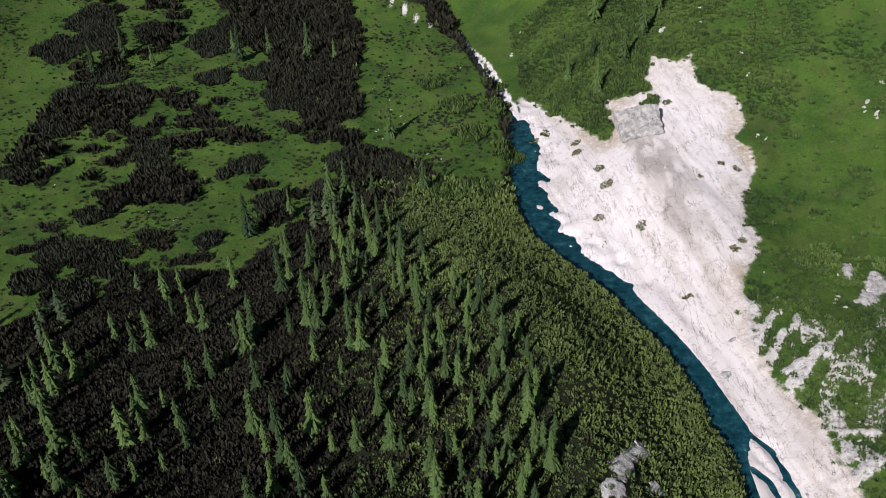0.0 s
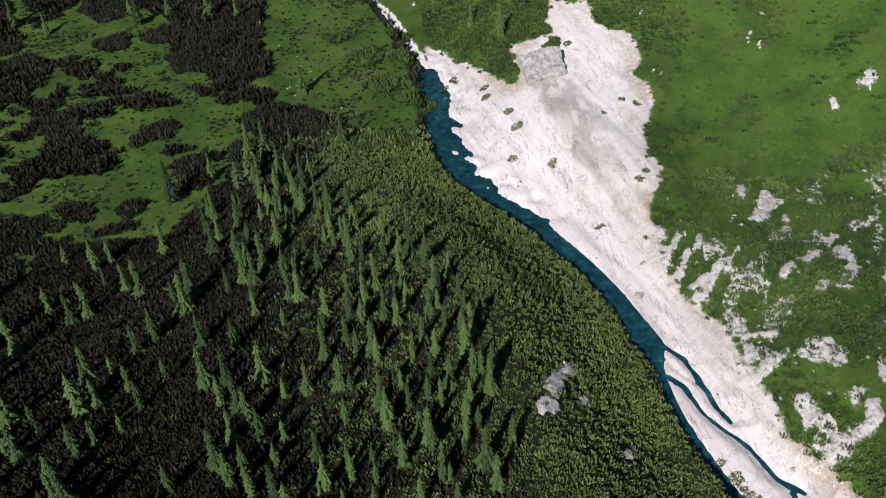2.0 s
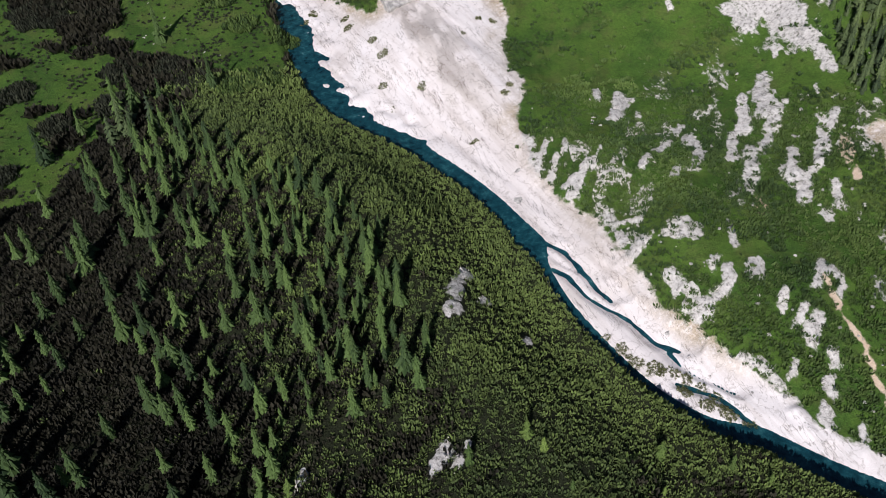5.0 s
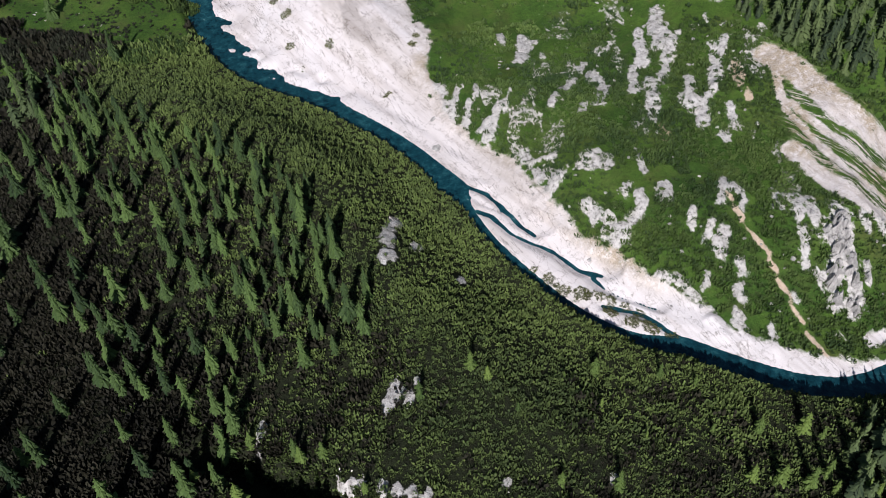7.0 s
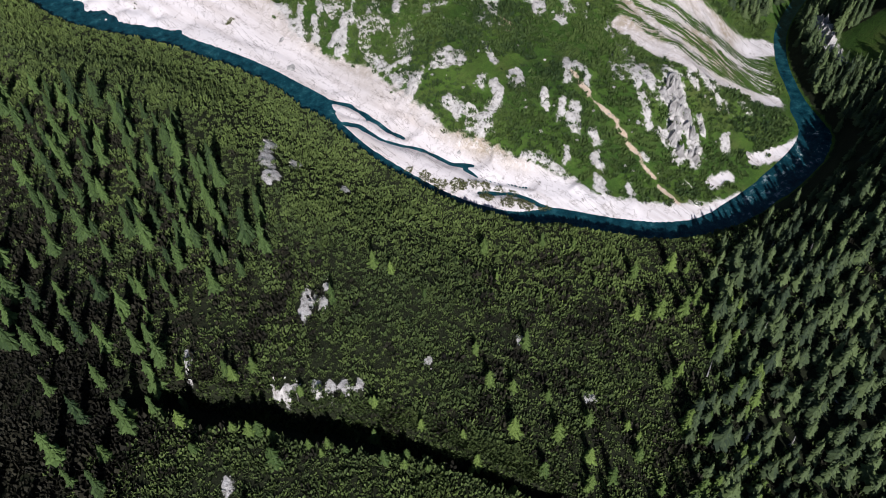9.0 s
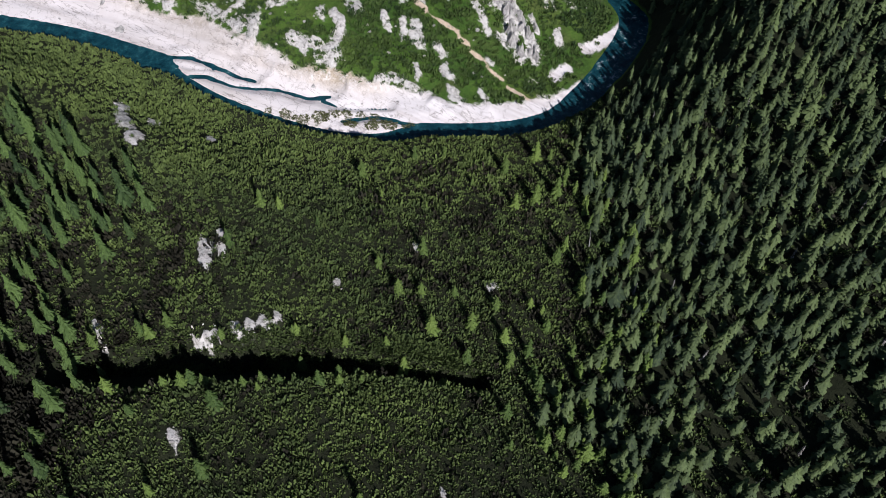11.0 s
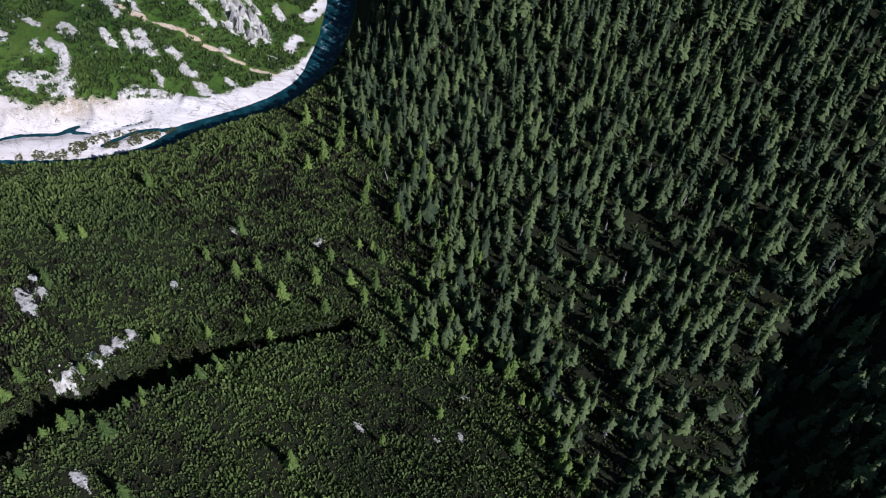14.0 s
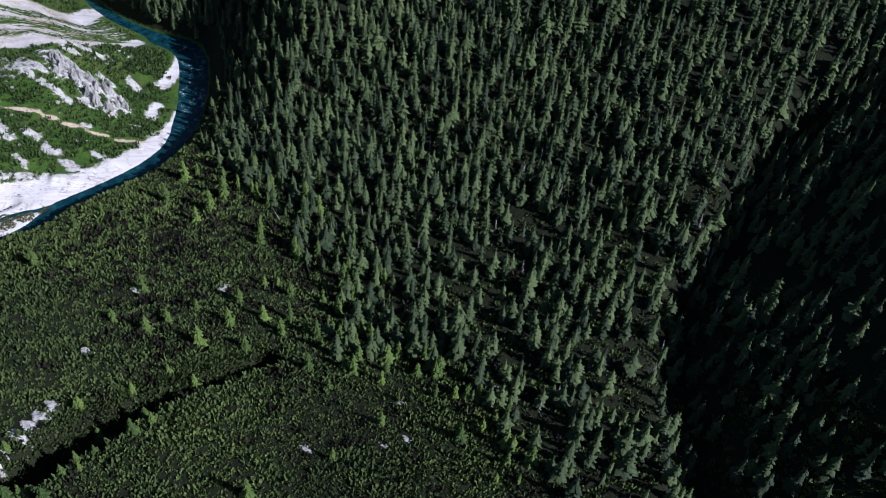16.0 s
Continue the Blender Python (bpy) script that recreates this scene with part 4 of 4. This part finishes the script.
def build_rocks():
    rng = np.random.default_rng(8)
    for streaks, label, group in ((SLOPE_ROCKS_A[:7], "smooth grey limestone slab at the foot of the grassy slope", "slabs above the gravel"),
                                  (SLOPE_ROCKS_A[7:] + SLOPE_ROCKS_B + SLOPE_ROCKS_C + SLOPE_ROCKS_D + HIGH_ROCKS,
                                   "weathered grey limestone outcrop breaking through the grassy slope", "outcrops of the grassy slope")):
        for streak in streaks:
            w = streak[4]
            rock_thing("rock_outcrop", *rock_row(rng, streak, 0.35 + 0.15 * w, 0.5), LIMESTONE, 0.25, label, "rock", group)
    for streak in TOWERS + FAR_CLIFF:
        rock_thing("rock_tower", *rock_row(rng, streak, 0.75 * streak[4] + 1.0, 1.8, 4, True), LIMESTONE, 0.5,
                   "jagged pale limestone tower rising from the wooded spur", "rock", "limestone towers")
    for cx, cy, r in BANK_ROCKS:
        rock_thing("rock_outcrop", cx, cy, lumps(rng, 5 + int(2 * r), r * 1.3, 0.30 + r * 0.06, 0.45, 0.3, 2, False, 1.3), PALE_ROCK, 0.0,
                   "pale limestone outcrop among dwarf pines", "rock", "outcrops of the west bank")
    for cx, cy, r in WHITE_STONES:
        rock_thing("stone", cx, cy, lumps(rng, 3, r * 1.1, r * 0.6, 0.7, 0.3, 2), PALE_ROCK, 0.0,
                   "pale weathered limestone stones lying in the grass", "stone", "stones in the meadows")
    for cx, cy, r in RIVER_BOULDERS:
        rock_thing("boulder", cx, cy, lumps(rng, 1, 0, r, 0.7), LIMESTONE if r > 1.9 else PALE_ROCK, 0.2,
                   "large pale rounded boulder stranded on the gravel bar", "boulder", "boulders of the gravel bar")
    # loose stones of the bar
    protos = [lumps(rng, 1, 0, 1.0, 0.6, 0.3, 2) for _ in range(5)]
    meshes = [raw_mesh("stone", v, f, PALE_ROCK) for v, f, _ in protos]
    x, y = sown(rng, (50, 60, 180, 480), 9, lambda x, y: smooth(2, 4, inside(FAN_POLY, x, y)) * 0.28)
    u, _ = beside(COURSE, x, y)
    keep = u > HALF + 1
    x, y = x[keep], y[keep]
    z = height(x, y)
    for k in range(len(x)):
        s = 0.35 + 1.3 * rng.uniform() ** 4
        ob = new("stone", meshes[k % 5])
        ob.matrix_basis = Matrix.LocRotScale((x[k], y[k], z[k] + 0.1 * s), Euler((0, 0, rng.uniform(0, 6.28))), (s, s, s))
        tagged(ob, "small pale stone lying on white gravel", "stone", "stones of the gravel bar")


def build_slope_stones():
    rng = np.random.default_rng(15)
    meshes = [raw_mesh("stone", *lumps(rng, 1, 0, 1.0, 0.8, 0.5, 2)[:2], LIMESTONE) for _ in range(5)]

    def test(x, y):
        u, _ = beside(COURSE, x, y)
        fan, scree = zones(x, y)
        return smooth(14, 20, u) * (1 - fan) * (1 - scree) * (0.06 + 0.5 * smooth(0.0, 0.4, rough(x, y, 30, 81))) * smooth(330, 240, y)

    x, y = sown(rng, (120, 60, 300, 330), 5.5, test)
    z = height(x, y)
    for k in rng.permutation(len(x))[:140]:
        s = rng.uniform(0.5, 1.5)
        ob = new("stone", meshes[k % 5])
        ob.matrix_basis = Matrix.LocRotScale((x[k], y[k], z[k] + 0.2 * s), Euler((0, 0, rng.uniform(0, 6.28))), (s, s, s * 1.1))
        tagged(ob, "grey limestone stone sticking out of the slope scrub", "stone", "stones of the slope")


def build_block():
    """The great tilted slab at the head of the fan, split from the debris beside it by a shaded cleft."""
    bm = bmesh.new()
    bmesh.ops.create_cube(bm, size=1.0)
    bmesh.ops.subdivide_edges(bm, edges=bm.edges[:], cuts=15, use_grid_fill=True)
    for v in bm.verts:
        q = v.co.copy()
        v.co = Vector((q.x * 23, q.y * 20, q.z * 7))
        # broken left edge, rounded upper corner
        v.co.x += 2.5 * (q.x < 0) * q.x * (q.y + 0.3)
        v.co.z -= 3.5 * max(0, -q.x - 0.25) ** 2 * 4 + 1.6 * max(0, q.y - 0.3)
        v.co += noise.noise_vector(v.co * 0.11) * 1.5 + noise.noise_vector(v.co * 0.42) * 0.7 + noise.noise_vector(v.co * 1.3) * 0.25
    me = bpy.data.meshes.new("rock_block")
    bm.to_mesh(me)
    bm.free()
    me.materials.append(LIMESTONE)
    ob = new("rock_block", me)
    ob.matrix_basis = pose(114, 428, float(height(114, 428)[0]) + 2.0, 30, -5, 2)
    tagged(ob, "huge pale grey limestone block tilted above the gravel fan", "rock")


def bush(name, cx, cy, r, rng, mat, label, group, tall=(1.6, 3.0), gap=1.5, dense=0.95):
    x, y = sown(rng, (cx - r * 1.3, cy - r * 1.3, cx + r * 1.3, cy + r * 1.3), gap,
                lambda x, y: smooth(r * 1.05, r * 0.8, np.hypot(x - cx, y - cy) + 0.45 * r * rough(x, y, r * 0.9 + 1, 41, 2)) * dense)
    if len(x) < 2:
        x, y = np.array([cx, cx + 0.5]), np.array([cy, cy + 0.4])
    n = len(x)
    big = rng.uniform(*tall, n)
    base = float(height(cx, cy)[0])
    v, f, t = strewn(TUFTS, np.stack([x - cx, y - cy, height(x, y) - base - 0.1], -1), rng.uniform(0, 6.28, n),
                     np.stack([big * rng.uniform(0.9, 1.25, n), big], -1), rng.integers(0, len(TUFTS), n), rng.uniform(0, 1, n))
    ob = new(name, raw_mesh(name, v, f, mat, False, [("tone", t)]))
    ob.location = (cx, cy, base)
    return tagged(ob, label, "bush", group)


def build_bushes():
    rng = np.random.default_rng(9)
    for cx, cy, r in MEADOW_SHRUBS_A + MEADOW_SHRUBS_B:
        bush("dwarf_pine", cx, cy, r * 1.15, rng, THICKET if cx < -5 else BUSH, "dark grey-green dwarf pine thicket in the meadow", "thickets of the west meadow", (2.4, 5.2), 2.0)
    for cx, cy, r in NORTH_SHRUBS:
        bush("dwarf_pine", cx, cy, r, rng, BUSH, "dark green dwarf pine thicket beside the gravel fan", "thickets beside the fan", (1.8, 3.6), 1.7)
    for cx, cy, r in FAN_BUSHES:
        bush("low_bush", cx, cy, r * 1.25, rng, FAN_LEAF, "low green bush growing on white gravel", "bushes on the gravel", (0.6, 1.2), 0.75)


def build_hill_scrub():
    rng = np.random.default_rng(10)

    def test(x, y):
        u, _ = beside(COURSE, x, y)
        fan, scree = zones(x, y)
        ok = smooth(narrows(x, y) + 1.5, narrows(x, y) + 7, u) * (1 - fan) * (1 - 0.5 * scree) * (1 - 0.8 * smooth(0.2, 0.6, patches(x, y)))
        track, _ = beside(np.asarray(spline(EARTH_TRACKS[1][0], 4)), x, y)
        ok = ok * smooth(1.5, 3, np.abs(track)) * (1 - 0.97 * smooth(0.2, 0.6, washed(x, y)))
        south = smooth(270, 200, y)
        patchy = smooth(-0.2, 0.2, rough(x, y, 24, 51) - 0.22 + 0.55 * south)
        north = smooth(420, 480, y + 0.25 * (200 - x)) * smooth(-0.35, 0.05, rough(x, y, 26, 54) + 0.3 * smooth(200, 140, x))
        return ok * np.maximum(0.06 + 0.86 * patchy, north * 0.8)

    x, y = sown(rng, (60, 40, 340, 620), 2.1, test)
    n = len(x)
    big = rng.uniform(0.9, 2.7, n) * (1 + 0.4 * rough(x, y, 12, 53)) * (1 - 0.6 * zones(x, y)[1])
    tone = np.clip(0.42 + 0.8 * rough(x, y, 25, 52) + rng.uniform(-0.25, 0.25, n), 0, 1)
    v, f, t = strewn(TUFTS, np.stack([x, y, height(x, y) - 0.1], -1), rng.uniform(0, 6.28, n),
                     np.stack([big * 1.55, big], -1), rng.integers(0, len(TUFTS), n), tone)
    tagged(new("slope_scrub", raw_mesh("slope_scrub", v, f, BUSH, False, [("tone", t)])),
           "green dwarf pine and willow scrub on the rocky slope", "scrub", kind="stuff")


def build_meadow_growth():
    rng = np.random.default_rng(12)

    def test(x, y):
        m = np.maximum(smooth(0, 5, inside(MEADOW, x, y)), smooth(0, 5, inside(WEST_MEADOW, x, y)))
        return m * (0.13 + 0.5 * smooth(0.08, 0.35, rough(x, y, 16, 61)))

    x, y = sown(rng, (-330, 300, 60, 700), 2.3, test)
    n = len(x)
    big = rng.uniform(0.5, 2.0, n)
    v, f, t = strewn(TUFTS, np.stack([x, y, height(x, y) - 0.1], -1), rng.uniform(0, 6.28, n),
                     np.stack([big * 1.4, big], -1), rng.integers(0, len(TUFTS), n), rng.uniform(0, 1, n))
    tagged(new("meadow_heath", raw_mesh("meadow_heath", v, f, THICKET, False, [("tone", t)])),
           "scattered low heath and juniper in the alpine meadow", "heath", kind="stuff")


MEADOW_TREES = [(-228, 610), (-150, 625), (-60, 405), (-50, 395), (-36, 398), (-70, 590), (-205, 600), (-140, 600), (-28, 470), (-8, 392), (-90, 600), (-120, 610),
                (-80, 388), (-100, 372), (-245, 590), (104, 520), (120, 500), (88, 515), (136, 520), (112, 560), (150, 540), (100, 480)]
YOUNG = [(-31, 104), (-21, 88), (14, 75), (10, 70), (9, 60), (11, 54), (22, 59), (58, 28), (58, 69), (-61, 112), (-40, 96), (34, 26),
         (60, 15), (80, 14), (98, 104), (56, 113), (53, 57), (58, 50), (44, 22), (50, 8), (70, 24), (30, 40), (66, 40), (74, 4), (38, 12)]


def build_young_trees():
    rng = np.random.default_rng(13)
    meshes = [raw_mesh("spruce_crown", *spruce_shape(70 + k, 13, 10), YOUNG_SPRUCE) for k in range(3)]
    stem = stem_mesh()
    for k, (x, y) in enumerate(YOUNG):
        tall = rng.uniform(6, 11)
        e = new("young_spruce")
        e.matrix_basis = Matrix.LocRotScale((x, y, float(height(x, y)[0]) - 0.2), Euler((0, 0, rng.uniform(0, 6.28))), (tall * 0.6, tall * 0.6, tall))
        part("trunk", stem, e)
        part("crown", meshes[k % 3], e)
        tagged(e, "bushy light green young spruce rising from dwarf pine scrub", "tree", group="young spruces of the scrub")


def build_scattered_trees():
    """Small spruces that the forest sends into the dwarf pine."""
    rng = np.random.default_rng(18)
    meshes = [raw_mesh("spruce_crown", *spruce_shape(50 + k, 11, 9), YOUNG_SPRUCE) for k in range(4)]
    stem = stem_mesh()

    def test(x, y):
        edge = inside(EAST_WOOD, x, y)
        u, _ = beside(COURSE, x, y)
        return (u < -12) * (edge < 14) * (np.abs(beside(GULLY, x, y)[0]) > 6) * (0.05 + 0.75 * smooth(-26, -2, edge + 8 * rough(x, y, 18, 98)))

    x, y = sown(rng, (-70, -70, 150, 120), 7.5, test)
    z = height(x, y)
    for k in rng.permutation(len(x))[:210]:
        tall = rng.uniform(4.5, 13.0)
        wide = tall * rng.uniform(0.42, 0.62)
        e = new("young_spruce")
        e.matrix_basis = Matrix.LocRotScale((x[k], y[k], z[k] - 0.2), Euler((0, 0, rng.uniform(0, 6.28))), (wide, wide, tall))
        part("trunk", stem, e)
        part("crown", meshes[k % 4], e)
        tagged(e, "small bushy spruce growing out of dwarf pine scrub", "tree", group="young spruces at the forest edge")


def build_rim_trees():
    """Young spruces along the shaded rim of the gully."""
    rng = np.random.default_rng(17)
    meshes = [raw_mesh("spruce_crown", *spruce_shape(60 + k, 13, 10), YOUNG_SPRUCE) for k in range(3)]
    stem = stem_mesh()
    line = spline(GULLY, 4)[:-3]
    for k in range(len(line) - 1):
        d = line[k + 1] - line[k]
        d = d / np.linalg.norm(d)
        off = rng.uniform(7.0, 11.0) if k % 4 else -rng.uniform(8, 11)
        x, y = line[k] + np.array([d[1], -d[0]]) * off
        tall = rng.uniform(5, 10)
        e = new("young_spruce")
        e.matrix_basis = Matrix.LocRotScale((x, y, float(height(x, y)[0]) - 0.2), Euler((0, 0, rng.uniform(0, 6.28))), (tall * 0.58, tall * 0.58, tall))
        part("trunk", stem, e)
        part("crown", meshes[k % 3], e)
        tagged(e, "young green spruce at the rim of a dark gully", "tree", group="spruces along the gully")


def build_meadow_trees():
    rng = np.random.default_rng(16)
    meshes = [raw_mesh("spruce_crown", *spruce_shape(80 + k, 14, 10), SPRUCE) for k in range(3)]
    stem = stem_mesh()
    for k, (x, y) in enumerate(MEADOW_TREES):
        tall = rng.uniform(16, 30)
        e = new("spruce")
        e.matrix_basis = Matrix.LocRotScale((x, y, float(height(x, y)[0]) - 0.2), Euler((0, 0, rng.uniform(0, 6.28))), (tall * 0.36, tall * 0.36, tall))
        part("trunk", stem, e)
        part("crown", meshes[k % 3], e)
        tagged(e, "tall spruce standing among thickets in the alpine meadow", "tree", group="spruces of the meadows")


def build_deadwood():
    """Bleached dead spruces and fallen trunks at the edge of the forest."""
    rng = np.random.default_rng(14)
    m, n, l, bsdf = material("bleached_wood")
    c = noise_node(n, l, 3, 6, 0.7, position(n, l, (1, 1, 0.3)))
    l.new(ramp(n, l, c, [(0.3, (0.20, 0.19, 0.18)), (0.7, (0.42, 0.40, 0.38))]), bsdf.inputs["Base Color"])
    bsdf.inputs["Roughness"].default_value = 0.9
    v, f = spruce_shape(90, 10, 5)
    keep = np.arange(len(f)) % 4 == 1
    crown = raw_mesh("dead_branches", v * (0.7, 0.7, 1), f[:-6][keep[:-6]], m)
    stem = stem_mesh()
    stem.materials[0] = m
    x, y = sown(rng, (0, -190, 200, 40), 26, lambda x, y: smooth(0, 3, inside(EAST_WOOD, x, y)) * 0.7)
    for k in range(len(x)):
        tall = rng.uniform(6, 11)
        e = new("dead_spruce")
        e.matrix_basis = Matrix.LocRotScale((x[k], y[k], float(height(x[k], y[k])[0]) - 0.2), Euler((rng.uniform(-0.08, 0.08), rng.uniform(-0.08, 0.08), rng.uniform(0, 6.28))),
                                            (tall * 0.5, tall * 0.5, tall))
        part("trunk", stem, e)
        part("crown", crown, e, "bare bleached branches")
        tagged(e, "bleached grey dead spruce standing in the forest", "tree", group="dead spruces")
    for px, py, length, turn in ((122, 8, 9, 20), (20, -66, 10, 60), (62, -20, 8, 100), (98, -40, 9, 140), (8, -70, 7, 10), (140, -30, 8, 75)):
        bm = bmesh.new()
        bmesh.ops.create_cone(bm, cap_ends=True, segments=8, radius1=0.32, radius2=0.10, depth=length, matrix=pose(0, 0, 0, 0, 90, 0))
        for vert in bm.verts:
            vert.co += noise.noise_vector(vert.co) * 0.08
        me = bpy.data.meshes.new("fallen_trunk")
        bm.to_mesh(me)
        bm.free()
        me.materials.append(m)
        a = radians(turn)
        hx, hy = math.cos(a) * length / 2, math.sin(a) * length / 2
        z = height(np.array([px - hx, px, px + hx]), np.array([py - hy, py, py + hy]))
        ob = new("fallen_trunk", me)
        ob.matrix_basis = Matrix.LocRotScale((px, py, float((z[0] + z[2]) / 2) + 0.7), Euler((0, -math.atan2(float(z[2] - z[0]), length), a)), None)
        tagged(ob, "bleached fallen tree trunk lying in the scrub", "log", group="fallen trunks")


TUFTS = [tuft_shape(s) for s in range(6)]
build_ground()
build_water()
build_rocks()
build_slope_stones()
build_block()
build_bushes()
build_hill_scrub()
build_meadow_growth()
build_young_trees()
build_meadow_trees()
build_rim_trees()
build_scattered_trees()
build_deadwood()
rest = build_spruces()
build_east_forest(rest)
build_scrub()
